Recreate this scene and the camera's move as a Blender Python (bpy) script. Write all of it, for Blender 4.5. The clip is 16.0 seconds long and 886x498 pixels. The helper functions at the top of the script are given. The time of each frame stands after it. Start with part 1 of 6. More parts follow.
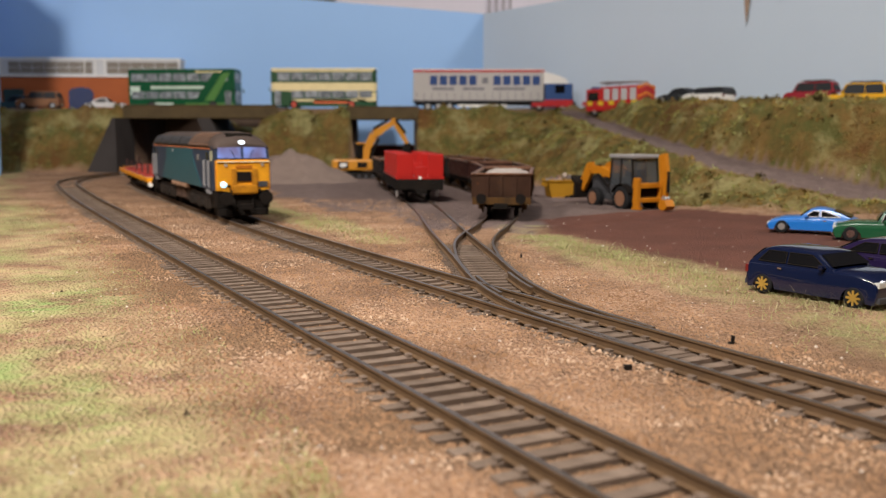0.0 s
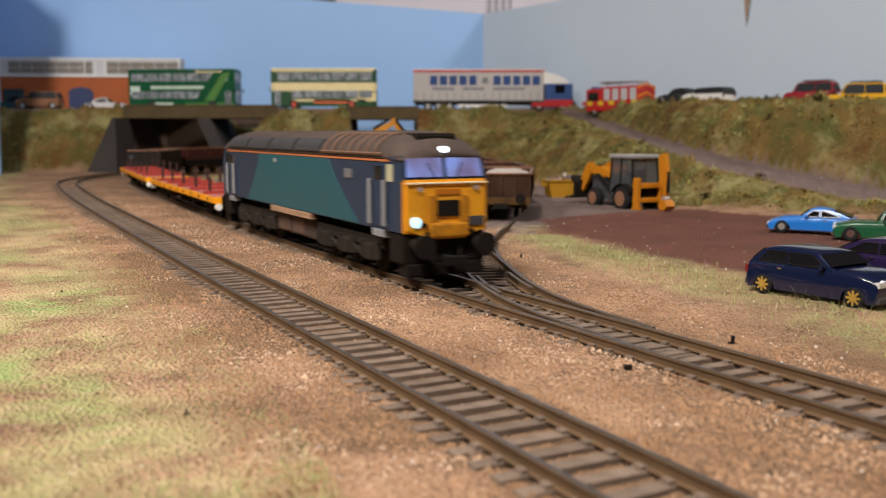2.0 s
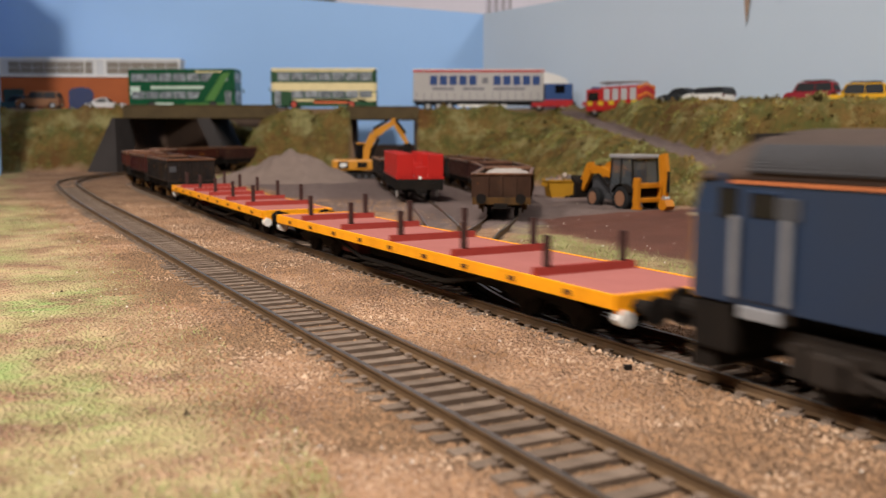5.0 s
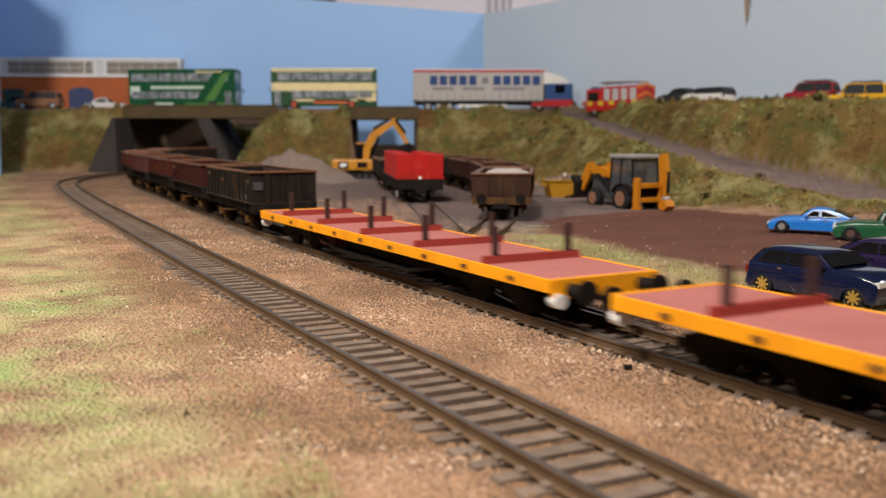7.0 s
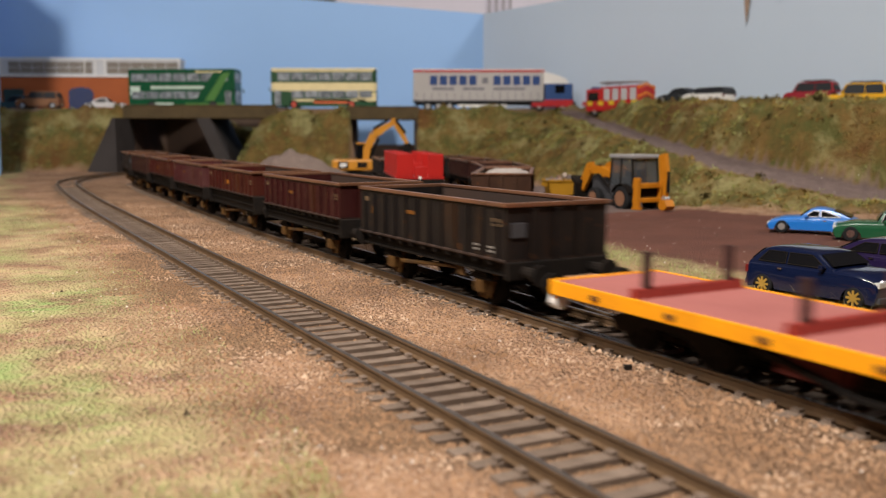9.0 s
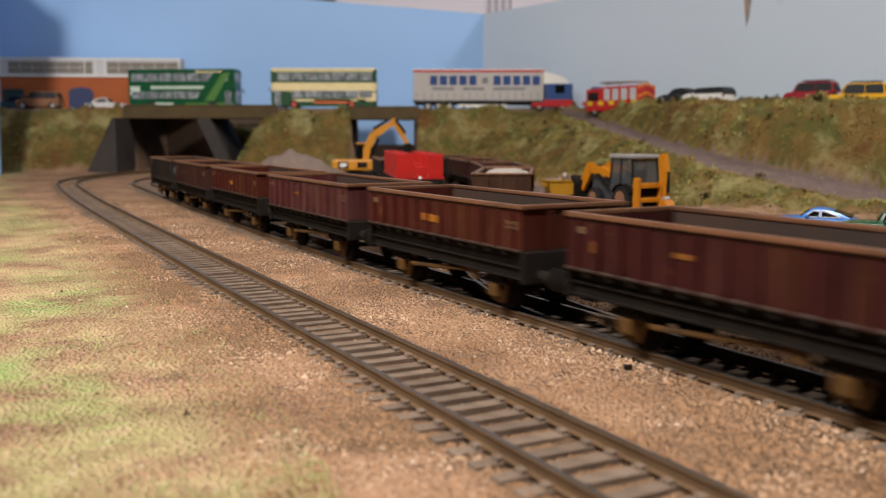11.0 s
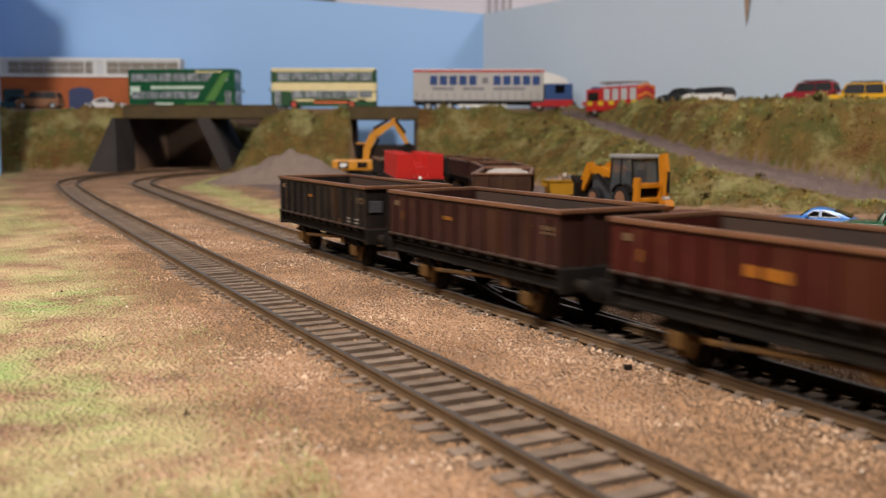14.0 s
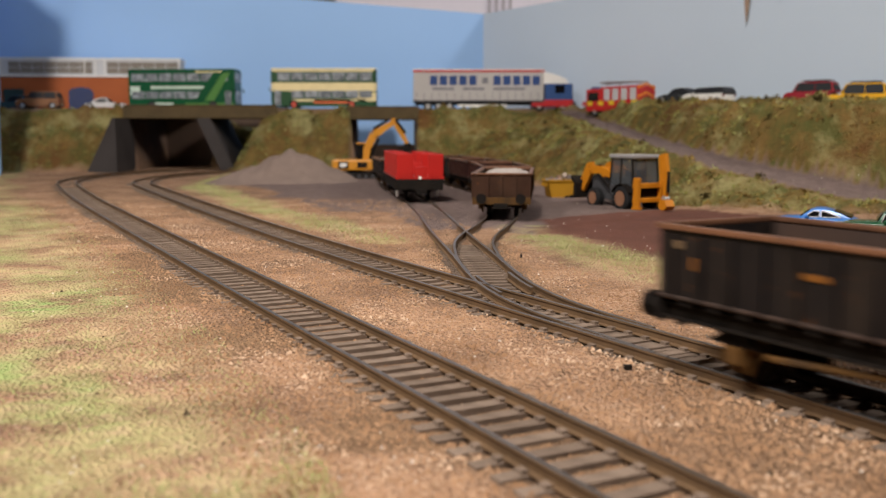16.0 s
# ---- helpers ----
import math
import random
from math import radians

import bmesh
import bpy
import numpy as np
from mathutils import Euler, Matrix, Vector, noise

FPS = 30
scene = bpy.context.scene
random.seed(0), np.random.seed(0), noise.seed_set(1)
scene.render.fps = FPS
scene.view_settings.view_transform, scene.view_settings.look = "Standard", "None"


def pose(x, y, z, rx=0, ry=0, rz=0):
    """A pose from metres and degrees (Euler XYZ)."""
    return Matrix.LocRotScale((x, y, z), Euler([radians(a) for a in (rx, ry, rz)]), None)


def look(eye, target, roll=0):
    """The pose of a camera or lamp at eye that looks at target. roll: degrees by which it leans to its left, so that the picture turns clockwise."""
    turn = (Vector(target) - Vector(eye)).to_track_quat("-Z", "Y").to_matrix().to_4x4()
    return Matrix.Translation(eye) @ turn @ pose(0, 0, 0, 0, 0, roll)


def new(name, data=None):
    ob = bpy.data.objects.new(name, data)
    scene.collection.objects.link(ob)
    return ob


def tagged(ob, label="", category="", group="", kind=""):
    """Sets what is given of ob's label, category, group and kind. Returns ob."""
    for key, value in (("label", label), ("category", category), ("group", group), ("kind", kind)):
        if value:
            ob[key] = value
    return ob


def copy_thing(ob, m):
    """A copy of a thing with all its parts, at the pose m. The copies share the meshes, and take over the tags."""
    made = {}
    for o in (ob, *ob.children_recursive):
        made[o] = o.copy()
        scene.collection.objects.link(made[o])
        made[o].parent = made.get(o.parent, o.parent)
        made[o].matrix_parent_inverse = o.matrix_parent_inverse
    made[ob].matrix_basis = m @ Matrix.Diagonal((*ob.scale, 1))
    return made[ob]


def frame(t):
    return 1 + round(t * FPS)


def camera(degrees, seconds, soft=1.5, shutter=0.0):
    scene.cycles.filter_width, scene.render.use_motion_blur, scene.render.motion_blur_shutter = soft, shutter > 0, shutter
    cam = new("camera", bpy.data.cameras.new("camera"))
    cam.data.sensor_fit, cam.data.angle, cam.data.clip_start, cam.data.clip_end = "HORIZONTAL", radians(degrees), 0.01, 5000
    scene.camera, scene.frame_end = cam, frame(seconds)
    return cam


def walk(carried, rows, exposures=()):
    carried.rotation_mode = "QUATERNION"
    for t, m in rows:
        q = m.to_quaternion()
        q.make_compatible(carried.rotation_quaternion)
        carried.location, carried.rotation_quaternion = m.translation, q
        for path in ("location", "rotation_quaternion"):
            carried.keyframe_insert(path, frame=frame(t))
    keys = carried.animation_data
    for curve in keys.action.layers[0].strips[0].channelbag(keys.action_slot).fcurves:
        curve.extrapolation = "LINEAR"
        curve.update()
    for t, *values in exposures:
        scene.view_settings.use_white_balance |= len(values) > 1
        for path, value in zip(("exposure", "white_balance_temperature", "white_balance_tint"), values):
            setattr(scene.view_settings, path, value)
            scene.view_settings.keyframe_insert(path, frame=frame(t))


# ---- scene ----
# A model railway at 1:76: lengths below are in millimetres of the model and MM turns them into metres.
MM = 0.001
cam = camera(51.06, 16.0, soft=1.2, shutter=1.0)
cam.data.dof.use_dof = True
cam.data.dof.focus_distance = 0.30
cam.data.dof.aperture_fstop = 24.0
EYE = pose(0, 0, 0.0498, 90 - 7.15, 0, 0)
walk(cam, [(0, EYE), (16, EYE)])
scene.view_settings.exposure = 0.0

# ---- light: an exhibition hall lit from its ceiling, a layout lamp on either side and an added fill ----
world = bpy.data.worlds.new("hall_air")
scene.world = world
world.use_nodes = True
world.node_tree.nodes["Background"].inputs[0].default_value = (0.9, 0.93, 1.0, 1)
world.node_tree.nodes["Background"].inputs[1].default_value = 0.03


def area_lamp(name, eye, target, size, watts, colour):
    data = bpy.data.lights.new(name, "AREA")
    data.shape, data.size, data.energy, data.color = "DISK", size, watts, colour
    ob = new(name, data)
    ob.matrix_world = look(eye, target)
    return ob


area_lamp("layout_lamp", (-0.31, -0.50, 1.20), (-0.25, 0.9, 0.0), 0.15, 25.8, (1.0, 0.92, 0.85))
# fill added to brighten the ground at the near left
area_lamp("layout_lamp", (-0.46, 0.08, 0.62), (-0.30, 0.16, 0.0), 0.12, 5.4, (1.0, 0.91, 0.83))
area_lamp("layout_lamp", (1.40, 0.55, 1.05), (-0.2, 1.2, 0.05), 0.30, 13.0, (1.0, 0.93, 0.88))
area_lamp("hall_ceiling_lamp", (-0.3, 0.3, 2.3), (-0.1, 0.9, 0.0), 1.4, 4.0, (1.0, 0.96, 0.97))


# ---- materials ----
def nodes_of(name):
    m = bpy.data.materials.new(name)
    m.use_nodes = True
    nt = m.node_tree
    return m, nt, nt.nodes["Principled BSDF"]


def add(nt, kind, **values):
    n = nt.nodes.new(kind)
    for k, v in values.items():
        n.inputs[k.replace("_", " ")].default_value = v
    return n


def mix_colour(nt, fac, a, b):
    n = nt.nodes.new("ShaderNodeMix")
    n.data_type = "RGBA"
    for sock, v in ((n.inputs["Factor"], fac), (n.inputs["A"], a), (n.inputs["B"], b)):
        if isinstance(v, bpy.types.NodeSocket):
            nt.links.new(v, sock)
        else:
            sock.default_value = v if isinstance(v, float) else (*v[:3], 1)
    return n.outputs["Result"]


def spread(nt, value, lo, hi):
    n = nt.nodes.new("ShaderNodeMapRange")
    n.inputs["From Min"].default_value, n.inputs["From Max"].default_value = lo, hi
    nt.links.new(value, n.inputs["Value"])
    return n.outputs["Result"]


def noise_of(nt, scale, detail=4.0, rough=0.6):
    co = nt.nodes.new("ShaderNodeTexCoord")
    n = add(nt, "ShaderNodeTexNoise", Scale=scale, Detail=detail, Roughness=rough)
    nt.links.new(co.outputs["Object"], n.inputs["Vector"])
    return n.outputs["Fac"]


def bump(nt, bsdf, height, strength, distance):
    b = add(nt, "ShaderNodeBump", Strength=strength, Distance=distance)
    nt.links.new(height, b.inputs["Height"])
    nt.links.new(b.outputs["Normal"], bsdf.inputs["Normal"])


def surface(name, colour, dark=None, rough=0.5, metal=0.0, coarse=60.0, fine=900.0, wear=0.35, relief=0.15, coat=0.0, vary=0.0):
    """A painted or raw surface: base colour, a darker weathered tone in patches, fine grain and relief."""
    m, nt, b = nodes_of(name)
    dark = dark or tuple(c * 0.55 for c in colour)
    patch = spread(nt, noise_of(nt, coarse), 0.42, 0.75)
    grain = spread(nt, noise_of(nt, fine, 3.0), 0.3, 0.7)
    scaled = nt.nodes.new("ShaderNodeMath")
    scaled.operation, scaled.inputs[1].default_value = "MULTIPLY", wear
    nt.links.new(patch, scaled.inputs[0])
    base = mix_colour(nt, scaled.outputs[0], colour, dark)
    soft = nt.nodes.new("ShaderNodeMath")
    soft.operation, soft.inputs[1].default_value = "MULTIPLY", wear * 0.5
    nt.links.new(grain, soft.inputs[0])
    base = mix_colour(nt, soft.outputs[0], base, dark)
    if vary:
        info = nt.nodes.new("ShaderNodeObjectInfo")
        k = nt.nodes.new("ShaderNodeMath")
        k.operation, k.inputs[1].default_value = "MULTIPLY", vary
        nt.links.new(info.outputs["Random"], k.inputs[0])
        base = mix_colour(nt, k.outputs[0], base, dark)
    nt.links.new(base, b.inputs["Base Color"])
    b.inputs["Roughness"].default_value, b.inputs["Metallic"].default_value = rough, metal
    b.inputs["Coat Weight"].default_value = coat
    b.inputs["Specular IOR Level"].default_value = 0.5 if rough < 0.5 else 0.16
    if relief:
        bump(nt, b, noise_of(nt, fine, 3.0), relief, 0.0004)
    return m


def glass(name, tint=(0.75, 0.85, 0.9), alpha=0.35):
    m, nt, b = nodes_of(name)
    b.inputs["Base Color"].default_value = (*tint, 1)
    b.inputs["Roughness"].default_value = 0.06
    b.inputs["Alpha"].default_value = alpha
    b.inputs["IOR"].default_value = 1.5
    return m


def glow(name, colour, strength):
    m, nt, b = nodes_of(name)
    b.inputs["Base Color"].default_value = (*colour, 1)
    b.inputs["Emission Color"].default_value = (*colour, 1)
    b.inputs["Emission Strength"].default_value = strength
    return m


RAIL = surface("weathered_rail_steel", (0.15, 0.092, 0.050), (0.06, 0.040, 0.024), 0.6, 0.1, 80, 1500, 0.6)
RAIL_TOP = surface("worn_rail_head", (0.17, 0.155, 0.145), (0.07, 0.058, 0.048), 0.32, 0.6, 120, 1500, 0.6)
SLEEPER = surface("weathered_sleeper", (0.24, 0.18, 0.138), (0.08, 0.058, 0.044), 0.85, 0, 150, 1600, 0.6, 0.5, vary=0.45)
BLACK = surface("sooty_black", (0.009, 0.008, 0.0075), (0.024, 0.017, 0.012), 0.7, 0, 90, 1200, 0.5, 0.3)
BLACK.node_tree.nodes["Principled BSDF"].inputs["Specular IOR Level"].default_value = 0.08
RUBBER = surface("black_rubber", (0.016, 0.016, 0.017), None, 0.75)
GREY_DARK = surface("dark_grey_paint", (0.06, 0.06, 0.065), None, 0.6)
CONCRETE = surface("stained_concrete", (0.20, 0.19, 0.18), (0.10, 0.09, 0.085), 0.9, 0, 30, 600, 0.5, 0.4)
BEAM = surface("dark_timber_beam", (0.10, 0.072, 0.036), (0.045, 0.034, 0.02), 0.85, 0, 50, 900, 0.6, 0.4)
SKY_PAINT = surface("sky_blue_paint", (0.33, 0.53, 0.86), (0.30, 0.49, 0.81), 0.85, 0, 4, 250, 0.6, 0.06)
GREY_PAINT = surface("pale_grey_blue_paint", (0.58, 0.68, 0.80), (0.53, 0.63, 0.75), 0.85, 0, 4, 250, 0.6, 0.06)


# ---- mesh helpers, in millimetres ----
def box(bm, x0, x1, y0, y1, z0, z1, bevel=0.0):
    r = bmesh.ops.create_cube(bm, size=1.0, matrix=Matrix.LocRotScale(((x0 + x1) / 2, (y0 + y1) / 2, (z0 + z1) / 2), None, (abs(x1 - x0), abs(y1 - y0), abs(z1 - z0))))
    if bevel:
        edges = list({e for v in r["verts"] for e in v.link_edges})
        bmesh.ops.bevel(bm, geom=edges, offset=bevel, segments=2, affect="EDGES", profile=0.6)
    return bm


def rod(bm, a, b, r, n=8, r2=None):
    a, b = Vector(a), Vector(b)
    d = b - a
    m = Matrix.Translation((a + b) / 2) @ d.to_track_quat("Z", "Y").to_matrix().to_4x4()
    bmesh.ops.create_cone(bm, cap_ends=True, segments=n, radius1=r, radius2=r if r2 is None else r2, depth=d.length, matrix=m)
    return bm


def prism(bm, outline, lo, hi, axis="y"):
    """Extrudes a closed outline of (u, v) along an axis: y takes (x, z), x takes (y, z), z takes (x, y)."""
    put = {"y": lambda u, v, w: (u, w, v), "x": lambda u, v, w: (w, u, v), "z": lambda u, v, w: (u, v, w)}[axis]
    a = [bm.verts.new(put(u, v, lo)) for u, v in outline]
    b = [bm.verts.new(put(u, v, hi)) for u, v in outline]
    n = len(outline)
    bm.faces.new(a)
    bm.faces.new(b[::-1])
    for i in range(n):
        bm.faces.new((a[i], a[(i + 1) % n], b[(i + 1) % n], b[i]))
    return bm


def loft(bm, rings, closed=True):
    made = [[bm.verts.new(p) for p in ring] for ring in rings]
    n = len(made[0])
    for r, q in zip(made, made[1:]):
        for i in range(n if closed else n - 1):
            bm.faces.new((r[i], r[(i + 1) % n], q[(i + 1) % n], q[i]))
    if closed:
        bm.faces.new(made[0][::-1])
        bm.faces.new(made[-1])
    return bm


def mesh_of(name, bm, material, smooth=False):
    bmesh.ops.recalc_face_normals(bm, faces=bm.faces)
    bmesh.ops.scale(bm, vec=(MM, MM, MM), verts=bm.verts)
    me = bpy.data.meshes.new(name)
    bm.to_mesh(me)
    bm.free()
    for m in material if isinstance(material, (list, tuple)) else [material]:
        me.materials.append(m)
    if smooth:
        me.shade_smooth()
    return me


def part(name, bm, material, parent=None, label="", smooth=False, at=None):
    ob = new(name, mesh_of(name, bm, material, smooth))
    ob.parent = parent
    if at:
        ob.location = [c * MM for c in at]
    if label:
        ob["label"] = label
    return ob


def thing(name, label, category, group="", kind="", at=None):
    ob = new(name)
    ob.empty_display_size = 0.01
    if at:
        ob.matrix_world = at
    return tagged(ob, label, category, group, kind)


def place(x, y, z, rz=0.0, rx=0.0, ry=0.0):
    return pose(x * MM, y * MM, z * MM, rx, ry, rz)


# ---- the tracks in plan ----
def line_of(cx, cy, radius, first, last, h1, l1, h2, l2, back):
    """A track from the tunnel towards the viewer: a straight behind the backdrop, a curve, then two easing straights."""
    pts = [(x, cy + radius) for x in np.arange(cx + back, cx, -6.0)] if back else []
    for a in np.arange(first, last, 1.0):
        pts.append((cx + radius * math.cos(radians(a)), cy + radius * math.sin(radians(a))))
    p = np.array([cx + radius * math.cos(radians(last)), cy + radius * math.sin(radians(last))])
    gone, h0 = 0.0, last - 270
    while p[1] > -1750:
        pts.append(tuple(p))
        h = h0 + (h1 - h0) * gone / l1 if gone < l1 else h1 + (h2 - h1) * min(1, (gone - l1) / l2)
        p = p + 5 * np.array([math.cos(radians(h)), math.sin(radians(h))])
        gone += 5
    pts = np.array(pts)
    s = np.r_[0, np.cumsum(np.hypot(*np.diff(pts, axis=0).T))]
    return s, pts


INNER = line_of(57.0, 1062.0, 382.0, 90, 204.76, -63.84, 426, -61.06, 237, 943)
OUTER = line_of(35.3, 1098.0, 445.2, 118, 204.4, -62.9, 294, -62.0, 596, 0)


def on(line, s):
    """Place and heading at the distance s along a track."""
    at = np.array([np.interp(s, line[0], line[1][:, i]) for i in (0, 1)])
    ahead = np.array([np.interp(s + 4, line[0], line[1][:, i]) for i in (0, 1)])
    behind = np.array([np.interp(s - 4, line[0], line[1][:, i]) for i in (0, 1)])
    d = ahead - behind
    return at, math.atan2(d[1], d[0])


def arc_line(points):
    """A line through plan points, smoothed by a Catmull-Rom curve."""
    p = [np.array(q, float) for q in points]
    p = [2 * p[0] - p[1]] + p + [2 * p[-1] - p[-2]]
    out = []
    for a, b, c, d in zip(p, p[1:], p[2:], p[3:]):
        for u in np.arange(0, 1, 0.05):
            out.append(0.5 * (2 * b + (c - a) * u + (2 * a - 5 * b + 4 * c - d) * u * u + (3 * b - 3 * c + d - a) * u ** 3))
    out.append(p[-2])
    out = np.array(out)
    return np.r_[0, np.cumsum(np.hypot(*np.diff(out, axis=0).T))], out


SIDING_A = arc_line([(58, 208), (43.5, 238), (32.5, 263), (24.5, 289), (18.5, 322), (12.5, 382), (2.5, 475), (-10, 609), (-26, 740), (-50, 900), (-66, 1030), (-80, 1140)])
SIDING_B = arc_line([(19, 322), (15, 360), (13.8, 395), (14.5, 428), (19, 463), (28, 508), (38, 575), (44, 660), (36, 780), (12, 920), (-14, 1040), (-30, 1110)])


# ---- the ground: one sheet with banks, ramp, yard and grass ----
def smooth_step(a, b, x):
    t = np.clip((x - a) / (b - a), 0, 1)
    return t * t * (3 - 2 * t)


def lattice(x, y, cell, seed):
    """Value noise on a grid of the given cell size."""
    rng = np.random.RandomState(seed)
    table = rng.rand(64, 64)
    u, v = x / cell, y / cell
    i, j = np.floor(u).astype(int), np.floor(v).astype(int)
    fu, fv = u - i, v - j
    fu, fv = fu * fu * (3 - 2 * fu), fv * fv * (3 - 2 * fv)
    t = lambda a, b: table[a % 64, b % 64]
    return (t(i, j) * (1 - fu) + t(i + 1, j) * fu) * (1 - fv) + (t(i, j + 1) * (1 - fu) + t(i + 1, j + 1) * fu) * fv


GROUND_Z = -2.85
ROAD_Z = 83.0


def bank_foot(y):
    return np.interp(y, [500, 545, 562, 582, 660, 760, 900, 1080, 1190, 1250], [480, 330, 235, 186, 160, 128, 92, 30, -20, -38])


def ramp_x(y):
    return np.interp(y, [540, 590, 625, 655, 690, 780, 950, 1230, 1290], [460, 358, 298, 253, 222, 196, 186, 182, 170])


def ramp_z(y):
    return np.interp(y, [560, 590, 625, 655, 690, 780, 950, 1230, 1300], [0, 2, 7, 16, 24, 36.5, 49.5, 70, 79])


def ramp_half(y):
    return np.interp(y, [600, 660, 730], [30, 28, 16.5])


def in_poly(x, y, poly):
    inside = np.zeros(x.shape, bool)
    n = len(poly)
    for i in range(n):
        (x0, y0), (x1, y1) = poly[i], poly[(i + 1) % n]
        if y0 != y1:
            inside ^= ((y0 > y) != (y1 > y)) & (x < (x1 - x0) * (y - y0) / (y1 - y0) + x0)
    return inside


YARD_GREY = [(-200, 905), (-110, 1200), (-20, 1150), (40, 1060), (95, 880), (165, 650), (110, 560), (60, 505), (52, 480), (26, 520), (2, 505), (-25, 560), (-70, 640), (-130, 760)]


def side_top(y):
    return np.interp(y, [450, 600, 800, 1000, 1250], [56, 64, 71, 78, 84])


def height(x, y):
    rough = (lattice(x, y, 22, 1) - 0.5) * 14 + (lattice(x, y, 9, 2) - 0.5) * 9 + (lattice(x, y, 60, 3) - 0.5) * 9
    # bank on the side of the sidings, with the ramp cut into it
    f, rx, rz, rh = bank_foot(y), ramp_x(y), ramp_z(y), ramp_half(y)
    low = smooth_step(0, 1, (x - f) / np.maximum(rx - rh - 0.5 - f, 10)) ** 0.8 * (rz - GROUND_Z)
    crest = np.maximum(side_top(y), rz + 2)
    top_x = rx + rh + 2 + (crest - rz) * 0.75
    up = rz - GROUND_Z + np.clip((x - rx - rh - 2) / np.maximum(top_x - rx - rh - 2, 1), 0, 1) ** 0.8 * (crest - rz)
    z = np.where(x < rx - rh - 0.5, low, up)
    is_ramp = (np.abs(x - rx) < rh) & (y < 1290)
    # the bank is trodden smooth beside the ramp
    rough = rough * np.where(y < 1250, 0.25 + 0.75 * smooth_step(rh - 3, rh + 25, np.abs(x - rx + 4)), 1.0)
    # the side bank fades out in front of the viewer's edge
    z = z * smooth_step(330, 470, y)
    # before the cross road the side bank tops out at road level without the ramp
    side = x > -40
    cross = np.clip((y - 1243 - 8 * (lattice(x, y, 40, 4) - 0.5)) / 52, 0, 1) ** 0.75 * (ROAD_Z - GROUND_Z)
    cross_side = np.maximum(z, np.where(x > bank_foot(y), cross, 0))
    z = np.where(side, cross_side, np.where((x < -437) | ((x > -243) & (x < -128)), cross, 0.0))
    # the mound between the bridges flares out
    flare = np.clip((x + 295) / 52, 0, 1)
    mound = np.where((x > -295) & (x <= -243) & (y > 1235), flare * cross, 0)
    z = np.maximum(z, mound)
    # behind the cross road the bank falls to the hidden track
    z = np.where(x < -437, z, z * (1 - smooth_step(1398, 1408, y)))
    bushes = np.interp(x, [-352, -345, -300, -262, -215, -205], [0, 62, 58, 44, 38, 0]) * smooth_step(1402, 1428, y) * smooth_step(1476, 1470, y)
    z = np.maximum(z, bushes)
    edge = smooth_step(0.8, 5, z)
    plateau = (z > ROAD_Z - GROUND_Z - 4) & (y > 1300)
    z = z + np.where(is_ramp, 0.15, np.where(plateau, 0.0, 1.0)) * edge * rough
    uneven = (lattice(x, y, 7, 5) - 0.5) * 0.7 + (lattice(x, y, 45, 6) - 0.5) * 1.0
    z = z + uneven
    z = z + 1.5 * in_poly(x, y, YARD_GREY) * (y > 455) * (z < 4)
    # the ballast is brushed a little lower between the rails and lies high at the sleeper ends
    for line, far in ((INNER, 900), (OUTER, 900), (SIDING_A, 440), (SIDING_B, 440)):
        q = line[1][(line[1][:, 1] < far + 60)]
        q = q[np.argsort(q[:, 1])]
        near = np.abs(x - np.interp(y, q[:, 1], q[:, 0])) * 0.88
        here = (y < far) & (y > q[0, 1] - 5)
        z = z - np.where(here, (1.05 + uneven * 0.7) * smooth_step(12.5, 9.0, near) - 0.22 * smooth_step(20, 14, near), 0)
    return z + GROUND_Z, is_ramp, plateau, edge


def verge(y):
    return np.interp(y, [60, 132, 186, 319, 537, 800, 1150, 1400], [-14, -27, -47, -112, -228, -380, -520, -640])


YARD_RED = [(52, 545), (165, 640), (225, 560), (330, 470), (330, 250), (175, 300), (112, 318), (82, 385), (55, 470)]


